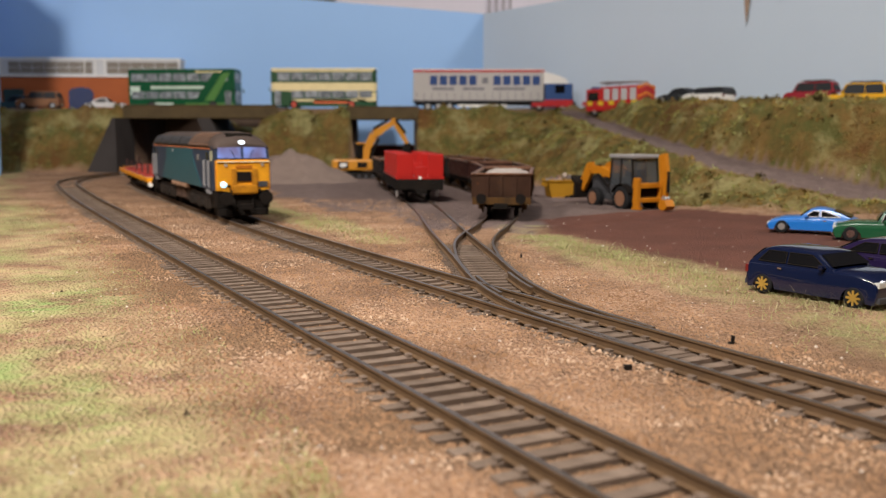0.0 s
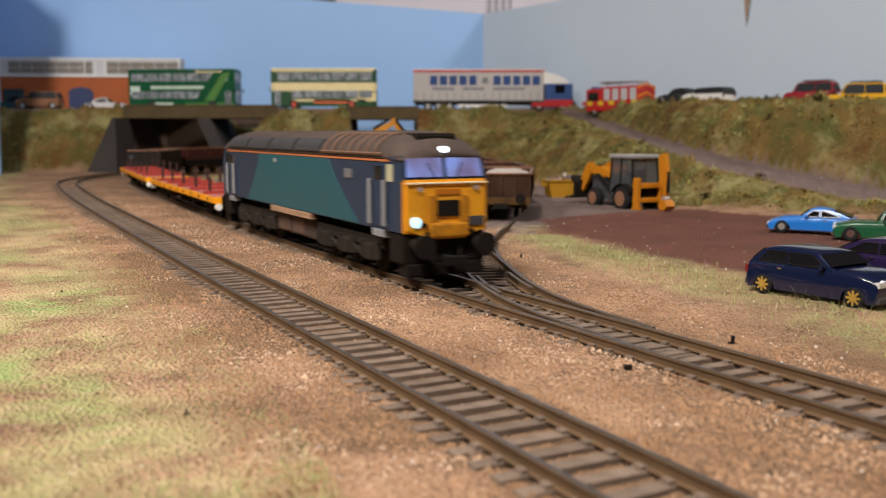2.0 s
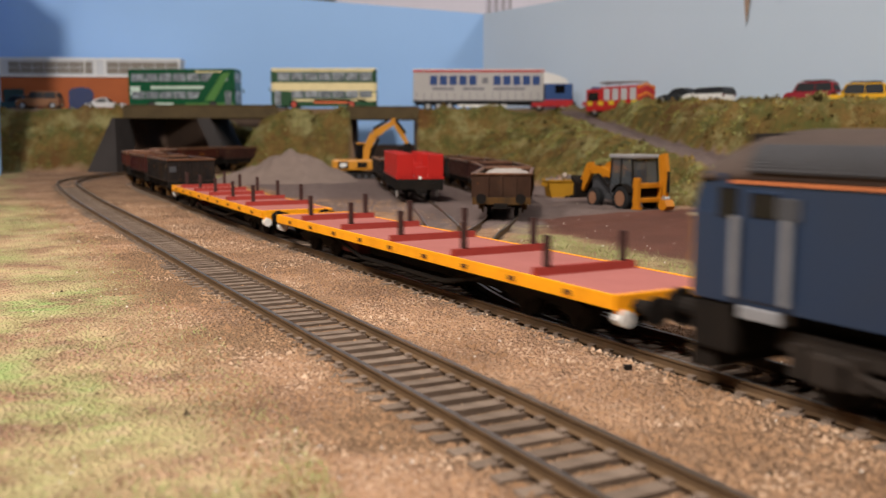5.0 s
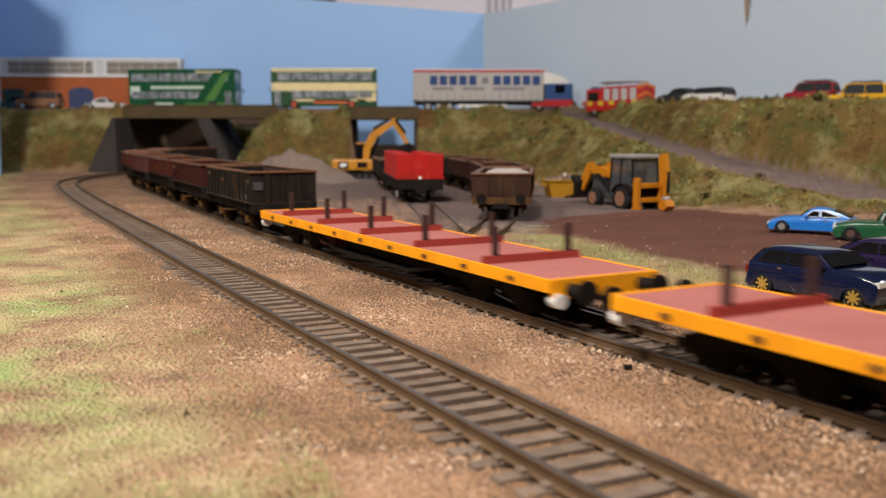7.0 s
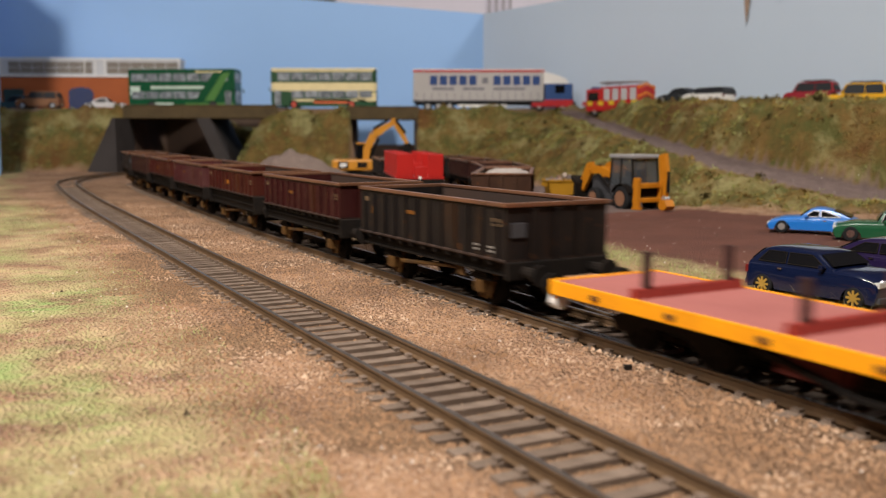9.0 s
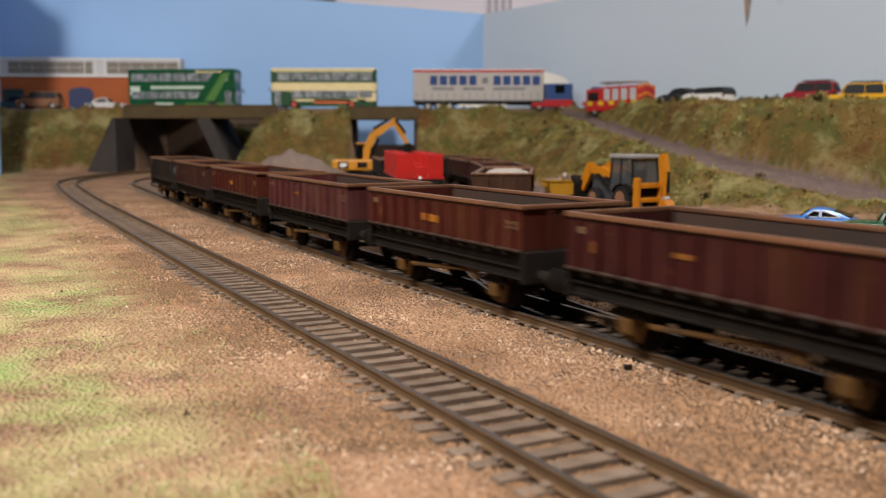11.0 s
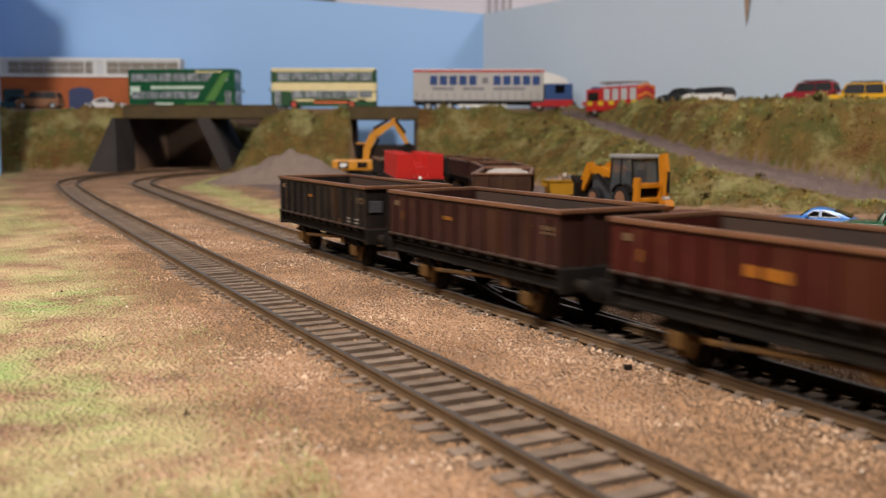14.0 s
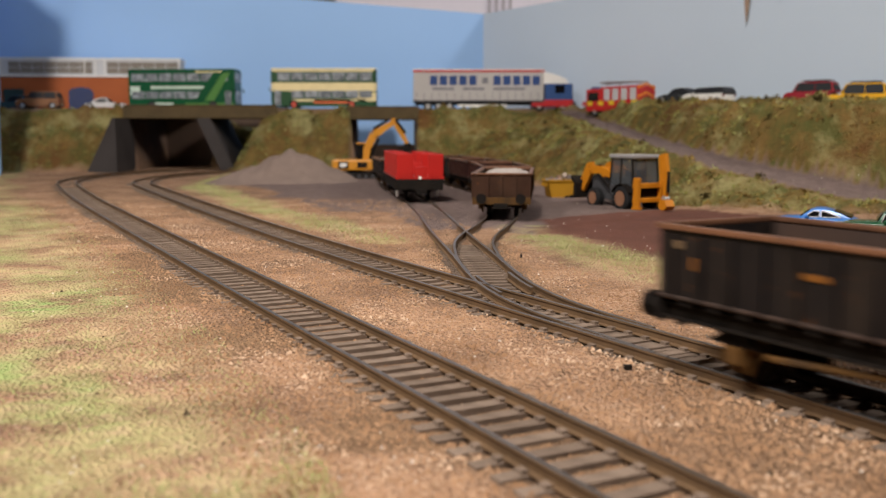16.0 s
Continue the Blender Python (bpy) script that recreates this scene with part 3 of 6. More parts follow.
def build_loco():
    loco = thing("diesel_locomotive", "blue and teal diesel locomotive with yellow ends and lit headlights", "locomotive")
    low, cant, top, half = 17.0, 40.5, 50.6, 15.9
    # lower body
    bm = bmesh.new()
    prism(bm, [(-half, low), (half, low), (half, cant), (-half, cant)], -103, 103, "x")
    part("body", bm, NAVY, loco)
    # roof shell
    bm = bmesh.new()
    rings = []
    for x, drop in ((-109.5, 7.0), (-107, 3.6), (-101, 0.7), (-94, 0), (94, 0), (101, 0.7), (107, 3.6), (109.5, 7.0)):
        ring = [(-half * 0.99, cant + 0.02)]
        ring += [(-half * 0.99 * math.cos(a), cant + (top - drop - cant) * math.sin(a) ** 0.8) for a in np.linspace(0.12, math.pi - 0.12, 15)]
        ring += [(half * 0.99, cant + 0.02)]
        rings.append([(x, y, z) for y, z in ring])
    loft(bm, rings)
    part("roof", bm, ROOF, loco, "sooty brown curved roof", smooth=True)
    for side in (-1, 1):
        bm = bmesh.new()
        box(bm, -101, 101, side * (half + 0.02), side * (half + 0.3), cant - 0.3, cant + 0.35)
        part("lining", bm, ORANGE_LINE, loco, "thin orange line under the roof")
        # teal field with curved, raked ends
        back = [(-44 - 22 * (1 - (z - low) / (cant - low)) ** 1.4, z) for z in np.linspace(cant - 0.5, low + 0.3, 9)]
        ahead = [(46 + 30 * ((1 - (z - low) / (cant - low)) ** 1.3), z) for z in np.linspace(low + 0.3, cant - 0.5, 9)]
        bm = bmesh.new()
        prism(bm, back + ahead, side * half, side * (half + 0.25), "y")
        part("teal_panel", bm, TEAL, loco, "teal band with curved ends")
        # roof slope panels, following the roof's curve
        for k, (x0, x1) in enumerate(((-97, -66), (-63, -31), (-28, 4), (7, 36))):
            bm = bmesh.new()
            for q in range(9):
                a0 = 0.16 + q * 0.06
                y0, z0 = half * math.cos(a0) + 0.25, cant + (top - cant) * math.sin(a0) ** 0.8
                rod(bm, (x0, side * y0, z0), (x1, side * y0, z0), 0.5, 5)
            part("roof_grille", bm, GREY_DARK, loco, "dark louvred roof grille")
        bm = bmesh.new()
        for q in range(7):
            x = 42 + q * 8
            for a0 in np.arange(0.14, 1.0, 0.12):
                y0, z0 = half * math.cos(a0) + 0.1, cant + (top - cant) * math.sin(a0) ** 0.8
                y1, z1 = half * math.cos(a0 + 0.12) + 0.1, cant + (top - cant) * math.sin(a0 + 0.12) ** 0.8
                rod(bm, (x, side * y0, z0), (x, side * y1, z1), 0.55, 5)
        for a0 in (0.14, 1.0):
            y0, z0 = half * math.cos(a0) + 0.1, cant + (top - cant) * math.sin(a0) ** 0.8
            rod(bm, (38, side * y0, z0), (95, side * y0, z0), 0.6, 5)
        part("roof_ribs", bm, ROOF_BROWN, loco, "rusty brown ribbed exhaust panel")
        # small grilles and plates on the side
        for x, z, w, h, m in ((-88, 36, 6, 4, GREY_DARK), (66, 35, 7, 3.4, PLATE), (-20, 37.5, 4, 1.6, SILVER)):
            bm = bmesh.new()
            box(bm, x - w / 2, x + w / 2, side * half, side * (half + 0.5), z - h / 2, z + h / 2, 0.2)
            part("side_grille", bm, m, loco)
        for end in (-1, 1):
            # doors with grab rails and cab side windows
            x = end * 93
            bm = bmesh.new()
            box(bm, x - 4, x + 4, side * (half - 0.2), side * (half + 0.35), low + 1, cant - 1.5, 0.3)
            door = part("cab_door", bm, NAVY, loco)
            for dx in (-6, 6):
                bm = bmesh.new()
                rod(bm, (x + dx, side * (half + 1.0), low + 1.5), (x + dx, side * (half + 1.0), 34), 0.85, 8)
                for z in (low + 2, 33.5):
                    rod(bm, (x + dx, side * half, z), (x + dx, side * (half + 1.0), z), 0.5, 6)
                part("grab_rail", bm, PLATE_PALE, door, "pale grey grab rail recess")
            bm = bmesh.new()
            box(bm, x - 3, x + 3, side * (half + 0.3), side * (half + 0.55), 34, 38.6, 0.2)
            part("window", bm, DARK_GLASS, door)
            bm = bmesh.new()
            box(bm, end * 99.3, end * 104, side * (half - 0.25), side * (half + 0.3), 33.5, 39.3, 0.2)
            part("cab_window", bm, CAB_SIDE if end > 0 else DARK_GLASS, loco, "cab side window painted pale as if lit" if end > 0 else "dark cab side window")
            bm = bmesh.new()
            box(bm, x - 5, x + 5, side * (half - 3), side * (half + 0.6), low - 2.6, low - 0.1, 0.3)
            part("footstep", bm, PLATE_PALE, loco)
    for end in (-1, 1):
        e = end
        # yellow nose: upright panel with rounded corners, built proud of the cab
        bm = bmesh.new()
        w = half - 0.2
        outline = [(-w, low), (-w, 33.6), (-w + 0.8, 34.5), (w - 0.8, 34.5), (w, 33.6), (w, low), (8.4, low), (7.4, low - 2.4), (-7.4, low - 2.4), (-8.4, low)]
        prism(bm, outline, e * 103, e * 112, "x")
        bmesh.ops.bevel(bm, geom=[ed for ed in bm.edges if all(abs(abs(v.co.x) - 112) < 0.1 for v in ed.verts)], offset=1.0, segments=2, affect="EDGES")
        nose = part("cab_front", bm, YELLOW, loco, "plain warning yellow cab front")
        # side cheek in body colour, so that yellow only shows at the very end
        for side in (-1, 1):
            bm = bmesh.new()
            box(bm, e * 103, e * 110.6, side * (w - 0.4), side * (half + 0.06), low, 34.4, 0.1)
            part("cab_cheek", bm, NAVY, loco)
        # raked window band and its two panes
        bm = bmesh.new()
        loft(bm, [[(e * 110.8, -w, 34.4), (e * 110.8, w, 34.4), (e * 109.0, w * 0.97, 42.2), (e * 109.0, -w * 0.97, 42.2)],
                  [(e * 102.5, -half, 34.4), (e * 102.5, half, 34.4), (e * 102.5, half, 42.0), (e * 102.5, -half, 42.0)]])
        part("window_band", bm, NAVY, loco)
        for side in (-1, 1):
            bm = bmesh.new()
            y0, y1 = side * 0.8, side * (w - 1.6)
            loft(bm, [[(e * 111.15, y0, 35.3), (e * 111.1, y1, 35.3), (e * 109.45, y1 * 0.97, 41.6), (e * 109.5, y0, 41.6)],
                      [(e * 110.4, y0, 35.3), (e * 110.4, y1, 35.3), (e * 109.0, y1 * 0.97, 41.6), (e * 109.0, y0, 41.6)]])
            pane = part("windscreen", bm, CAB_PANE, loco, "blue-lit windscreen pane")
            bm = bmesh.new()
            rod(bm, (e * 111.3, side * 4, 35.0), (e * 110.4, side * 6.5, 40), 0.2, 5)
            part("wiper", bm, BLACK, pane)
        if e > 0:
            for y, z, r, m, n in ((0.0, 44.3, 1.1, LAMP_ON, "headlight"), (-11.5, 20.5, 1.8, LAMP_LOW, "marker_light")):
                bm = bmesh.new()
                rod(bm, (111.9 if z < 30 else 107.6, y, z), (112.6 if z < 30 else 110.6, y, z), r, 18)
                if z > 30:
                    bmesh.ops.scale(bm, vec=(1, 1.35, 0.9), verts=bm.verts, space=Matrix.Translation((0, -y, -z)))
                part(n, bm, m, loco, "lit white headlight")
            bm = bmesh.new()
            box(bm, 111.9, 112.5, 8.5, 14, 18.8, 22, 0.2)
            part("lamp_housing", bm, GREY_DARK, loco)
        bm = bmesh.new()
        box(bm, e * 111.6, e * 112.7, -14.8, 15.2, 33.0, 33.6, 0.15)
        part("handrail", bm, CREAM, nose)
        # recessed drop-head coupler with its side plates; the recess shade is painted on raised plates
        bm = bmesh.new()
        box(bm, e * 111.7, e * 112.4, -4.2, 5.2, 29.4, 31.4, 0.2)
        part("recess_upper", bm, surface("orange_shadow_recess", (0.45, 0.15, 0.012), None, 0.7), nose)
        bm = bmesh.new()
        box(bm, e * 111.7, e * 112.6, -3.6, 4.6, 22.2, 27.6, 0.2)
        part("recess_lower", bm, BLACK, nose)
        for y in (-5.4, 6.4):
            bm = bmesh.new()
            box(bm, e * 111.7, e * 113.0, y - 1.5, y + 1.5, 20.0, 29.5, 0.5)
            part("coupler_plate", bm, YELLOW_DARK, nose)
        bm = bmesh.new()
        box(bm, e * 111.7, e * 113.6, -6.6, 7.6, 15.2, 20.2, 0.8)
        part("coupler_head", bm, YELLOW_DARK, nose)
        for y, z in ((-8.4, 19.5), (-7.4, 16.5), (9.2, 17), (-10, 31.4), (11, 31.6)):
            bm = bmesh.new()
            rod(bm, (e * 111.8, y, z), (e * 112.8, y, z), 0.9, 8)
            part("socket", bm, BLACK if z < 25 else SILVER, nose)
        # brow above the screens and horn grille
        bm = bmesh.new()
        box(bm, e * 95, e * 105.0, -7.5, 7.5, 46.5, 49.7, 0.9)
        part("horn_grille", bm, BLACK, loco, "dark horn grille in the cab roof")
        # buffer beam, buffers, hoses
        bm = bmesh.new()
        box(bm, e * 100, e * 110.5, -15.5, 15.5, 6.5, low - 0.1, 0.8)
        part("buffer_beam", bm, BLACK, loco)
        bm = bmesh.new()
        box(bm, e * 105, e * 111.5, -14.5, 14.5, 2.4, 6.6, 0.6)
        part("snowplough", bm, BLACK, loco)
        for side in (-1, 1):
            buffer(loco, e * 110.4, side * 11.3, 13.0, e, BLACK, 3.9, 8.5)
            bm = bmesh.new()
            rod(bm, (e * 111, side * 5.5, 12), (e * 112.4, side * 5.0, 4.5), 0.7, 6)
            part("brake_hose", bm, BLACK, loco)
        coupling(loco, e * 109, e, 8)
        # bogie
        bogie = part("bogie", box(bmesh.new(), e * 58 - 30, e * 58 + 30, -9, 9, 6, 15.5, 0.8), BLACK, loco)
        for side in (-1, 1):
            bm = bmesh.new()
            c = e * 58
            box(bm, c - 33, c + 33, side * 11.2, side * 13.2, 9.2, 13.4, 0.6)
            for dx in (-22, 0, 22):
                box(bm, c + dx - 3.4, c + dx + 3.4, side * 12.2, side * 15.0, 4.6, 10.6, 0.8)
                for q in (-6, 6):
                    rod(bm, (c + dx + q, side * 13.4, 5.4), (c + dx + q, side * 13.4, 11.4), 1.7, 8)
            for dx in (-11, 11):
                box(bm, c + dx - 5, c + dx + 5, side * 12.6, side * 14.0, 5.6, 8.4, 0.5)
                rod(bm, (c + dx - 8, side * 14, 10), (c + dx + 8, side * 14, 4.6), 0.6, 6)
            part("side_frame", bm, surface("brown_bogie_dirt", (0.030, 0.022, 0.017), (0.013, 0.011, 0.01), 0.8, 0, 90, 1200, 0.8, 0.4), bogie)
        for dx in (-22, 0, 22):
            wheelset(bogie, e * 58 + dx, 7.5)
    # tanks and battery box between the bogies
    tank = part("fuel_tank", box(bmesh.new(), -27, 24, -13.5, 13.5, 5.5, 14.5, 1.2), surface("dirty_brown_tank", (0.07, 0.048, 0.037), (0.025, 0.019, 0.015), 0.8), loco)
    for side in (-1, 1):
        for x in (-14, 4):
            part("tank_panel", box(bmesh.new(), x - 7, x + 7, side * 13.2, side * 14.0, 6.4, 13.4, 0.4), COPPER_DARK, tank)
        for q in range(3):
            bm = bmesh.new()
            box(bm, -27, 26, side * 13.5, side * 16.6, 14.6 + q * 0.85, 15.1 + q * 0.85, 0.1)
            part("step_slat", bm, COPPER, tank, "pale copper-brown slats")
    # the body is a little longer than its drawing
    STRETCH = 1.03
    done = set()
    for o in loco.children_recursive:
        if o.name.startswith("wheelset"):
            o.location.x *= STRETCH
        elif o.data not in done:
            done.add(o.data)
            o.data.transform(Matrix.Diagonal((STRETCH, 1, 1, 1)))
    for k, (o, r, x, z) in enumerate(WHEELS):
        WHEELS[k] = (o, r, x * STRETCH, z)
    return loco


# the pane itself glows; the lit cab behind is put into its colour
CAB_PANE, _nt, _b = nodes_of("blue_lit_windscreen")
_b.inputs["Base Color"].default_value = (0.05, 0.07, 0.14, 1)
_b.inputs["Roughness"].default_value = 0.12
_co = _nt.nodes.new("ShaderNodeTexCoord")
_n = add(_nt, "ShaderNodeTexNoise", Scale=75.0, Detail=1.0)
_nt.links.new(_co.outputs["Object"], _n.inputs["Vector"])
_nt.links.new(mix_colour(_nt, spread(_nt, _n.outputs["Fac"], 0.4, 0.6), (0.30, 0.40, 0.95), (0.20, 0.11, 0.20)), _b.inputs["Emission Color"])
_b.inputs["Emission Strength"].default_value = 0.6
COPPER_DARK = surface("brown_tank_panel", (0.11, 0.068, 0.05), (0.05, 0.03, 0.023), 0.75)

DECK = surface("dusty_red_deck", (0.36, 0.13, 0.115), (0.25, 0.085, 0.075), 0.8, 0, 40, 700, 0.5, 0.15)
BOLSTER = surface("dark_red_bolster", (0.27, 0.035, 0.025), (0.14, 0.02, 0.016), 0.6)
EDGE_ORANGE = surface("chipped_orange_edge", (0.92, 0.37, 0.010), (0.50, 0.16, 0.012), 0.5, 0, 90, 700, 0.4, 0.1)
BOX_RED = surface("grimy_dark_red_box", (0.10, 0.02, 0.016), None, 0.7)
POST = surface("dark_brown_post", (0.05, 0.025, 0.022), None, 0.7)


def build_flat():
    w = thing("flat_wagon", "flat bolster wagon with dusty red deck and orange edges", "wagon", "flat wagons in the train")
    part("deck", box(bmesh.new(), -117, 117, -16.6, 16.6, 11.0, 13.3, 0.1), DECK, w)
    for side in (-1, 1):
        bm = bmesh.new()
        box(bm, -118, 118, side * 16.6, side * 17.5, 10.0, 13.5, 0.15)
        part("side_rail", bm, EDGE_ORANGE, w, "chipped orange side rail")
        for x in np.arange(-100, 101, 25):
            bm = bmesh.new()
            box(bm, x - 1.2, x + 1.2, side * 17.4, side * 17.9, 11.0, 12.2, 0.1)
            part("lashing_ring", bm, POST, w)
        bm = bmesh.new()
        box(bm, -88, 88, side * 6, side * 7.4, 4.6, 10.9)
        part("sole_bar", bm, BLACK, w)
        bm = bmesh.new()
        for a, b in (((-60, 10), (-32, 4.4)), ((-32, 4.4), (32, 4.4)), ((32, 4.4), (60, 10))):
            rod(bm, (a[0], side * 14, a[1]), (b[0], side * 14, b[1]), 0.8, 6)
        part("truss_rod", bm, BLACK, w)
        for x in (-112, 112):
            way = 1 if x > 0 else -1
            buffer(w, way * 117.5, side * 11.3, 10.6, way, BLACK, 3.2, 8)
            bm = bmesh.new()
            rod(bm, (way * 116.2, side * 14.9, 8.0), (way * 119.2, side * 14.9, 8.0), 2.0, 14)
            part("tail_lamp_bracket", bm, WHITE, w, "white-painted round end fitting")
    for e in (-1, 1):
        bm = bmesh.new()
        box(bm, e * 116.9, e * 118.4, -16.6, 16.6, 8.6, 13.6, 0.2)
        part("head_stock", bm, EDGE_ORANGE, w, "orange end beam")
        coupling(w, e * 116, e, 8)
        bogie = part("bogie", box(bmesh.new(), e * 82 - 17, e * 82 + 17, -8, 8, 5, 9.6, 0.5), BLACK, w)
        for side in (-1, 1):
            bm = bmesh.new()
            c = e * 82
            prism(bm, [(c - 19, 7), (c - 12, 9.4), (c + 12, 9.4), (c + 19, 7), (c + 16, 4.4), (c + 9, 4.4), (c + 5, 6.6), (c - 5, 6.6), (c - 9, 4.4), (c - 16, 4.4)], side * 10.6, side * 12.4, "y")
            part("side_frame", bm, BLACK, bogie)
        for dx in (-12, 12):
            wheelset(bogie, e * 82 + dx, 6.2)
    part("brake_box", box(bmesh.new(), -50, -35, -14, -9, 5.0, 9.6, 0.4), BOX_RED, w, "dark red box under the deck")
    part("air_tank", rod(bmesh.new(), (10, 4, 6.5), (34, 4, 6.5), 3.2, 12), BLACK, w)
    for x in (-88, -45, -2, 41, 84):
        bm = bmesh.new()
        prism(bm, [(x - 1.6, 13.3), (x + 1.6, 13.3), (x + 1.1, 15.4), (x - 1.1, 15.4)], -16.2, 16.2, "y")
        beam = part("bolster", bm, BOLSTER, w, "dark red cross bolster")
        for y in (-12.5, 12.5):
            bm = bmesh.new()
            box(bm, x - 0.9, x + 0.9, y - 0.8, y + 0.8, 15.4, 23.6, 0.15)
            part("stanchion", bm, POST, beam)
    return w


def wagon_paint(name, colour, streak):
    """Wagon side paint with vertical streaks of dirt and rust."""
    m, nt, b = nodes_of(name)
    co = nt.nodes.new("ShaderNodeTexCoord")
    mp = nt.nodes.new("ShaderNodeMapping")
    mp.inputs["Scale"].default_value = (1, 1, 0.12)
    nt.links.new(co.outputs["Object"], mp.inputs["Vector"])
    n = add(nt, "ShaderNodeTexNoise", Scale=190.0, Detail=5.0, Roughness=0.65)
    nt.links.new(mp.outputs["Vector"], n.inputs["Vector"])
    c = mix_colour(nt, spread(nt, n.outputs["Fac"], 0.42, 0.72), colour, streak)
    c = mix_colour(nt, spread(nt, noise_of(nt, 60), 0.5, 0.75), c, tuple(q * 0.45 for q in colour))
    c = mix_colour(nt, spread(nt, noise_of(nt, 320), 0.64, 0.74), c, (0.12, 0.045, 0.014))
    run = add(nt, "ShaderNodeTexNoise", Scale=75.0, Detail=3.0, Roughness=0.5)
    nt.links.new(mp.outputs["Vector"], run.inputs["Vector"])
    c = mix_colour(nt, spread(nt, run.outputs["Fac"], 0.60, 0.76), c, (0.075, 0.030, 0.008))
    nt.links.new(c, b.inputs["Base Color"])
    b.inputs["Roughness"].default_value = 0.5
    b.inputs["Specular IOR Level"].default_value = 0.18
    bump(nt, b, noise_of(nt, 900), 0.15, 0.0003)
    return m


RIM = surface("worn_copper_rim", (0.25, 0.115, 0.06), (0.06, 0.034, 0.026), 0.36, 0.35, 45, 900, 0.85)
INSIDE = surface("dark_wagon_inside", (0.035, 0.027, 0.024), (0.075, 0.04, 0.027), 0.8, 0, 50, 700, 0.6)
RUSTY = surface("rusty_ochre_axle_guard", (0.11, 0.052, 0.012), (0.028, 0.02, 0.014), 0.8, 0, 120, 900, 0.8)
PAINTS = {
    "black": wagon_paint("sooty_black_wagon_paint", (0.010, 0.008, 0.008), (0.024, 0.017, 0.013)),
    "maroon": wagon_paint("maroon_wagon_paint", (0.034, 0.006, 0.006), (0.046, 0.014, 0.011)),
    "red": wagon_paint("rusty_red_wagon_paint", (0.050, 0.008, 0.006), (0.060, 0.018, 0.009)),
    "dusty": wagon_paint("dusty_maroon_wagon_paint", (0.062, 0.014, 0.015), (0.090, 0.040, 0.036)),
    "brown": wagon_paint("brown_wagon_paint", (0.030, 0.010, 0.008), (0.046, 0.020, 0.014)),
    "umber": wagon_paint("umber_wagon_paint", (0.044, 0.020, 0.012), (0.055, 0.028, 0.017)),
}
LABEL_GOLD = surface("faded_gold_mark", (0.20, 0.075, 0.012), (0.05, 0.03, 0.015), 0.7)
LABEL_PALE = surface("faded_pale_mark", (0.17, 0.11, 0.06), (0.05, 0.04, 0.03), 0.7)
LABEL_BRIGHT = surface("gold_orange_mark", (0.34, 0.12, 0.012), (0.12, 0.05, 0.012), 0.7)
LABEL_WHITE = surface("faded_white_mark", (0.22, 0.20, 0.18), (0.07, 0.06, 0.05), 0.7)


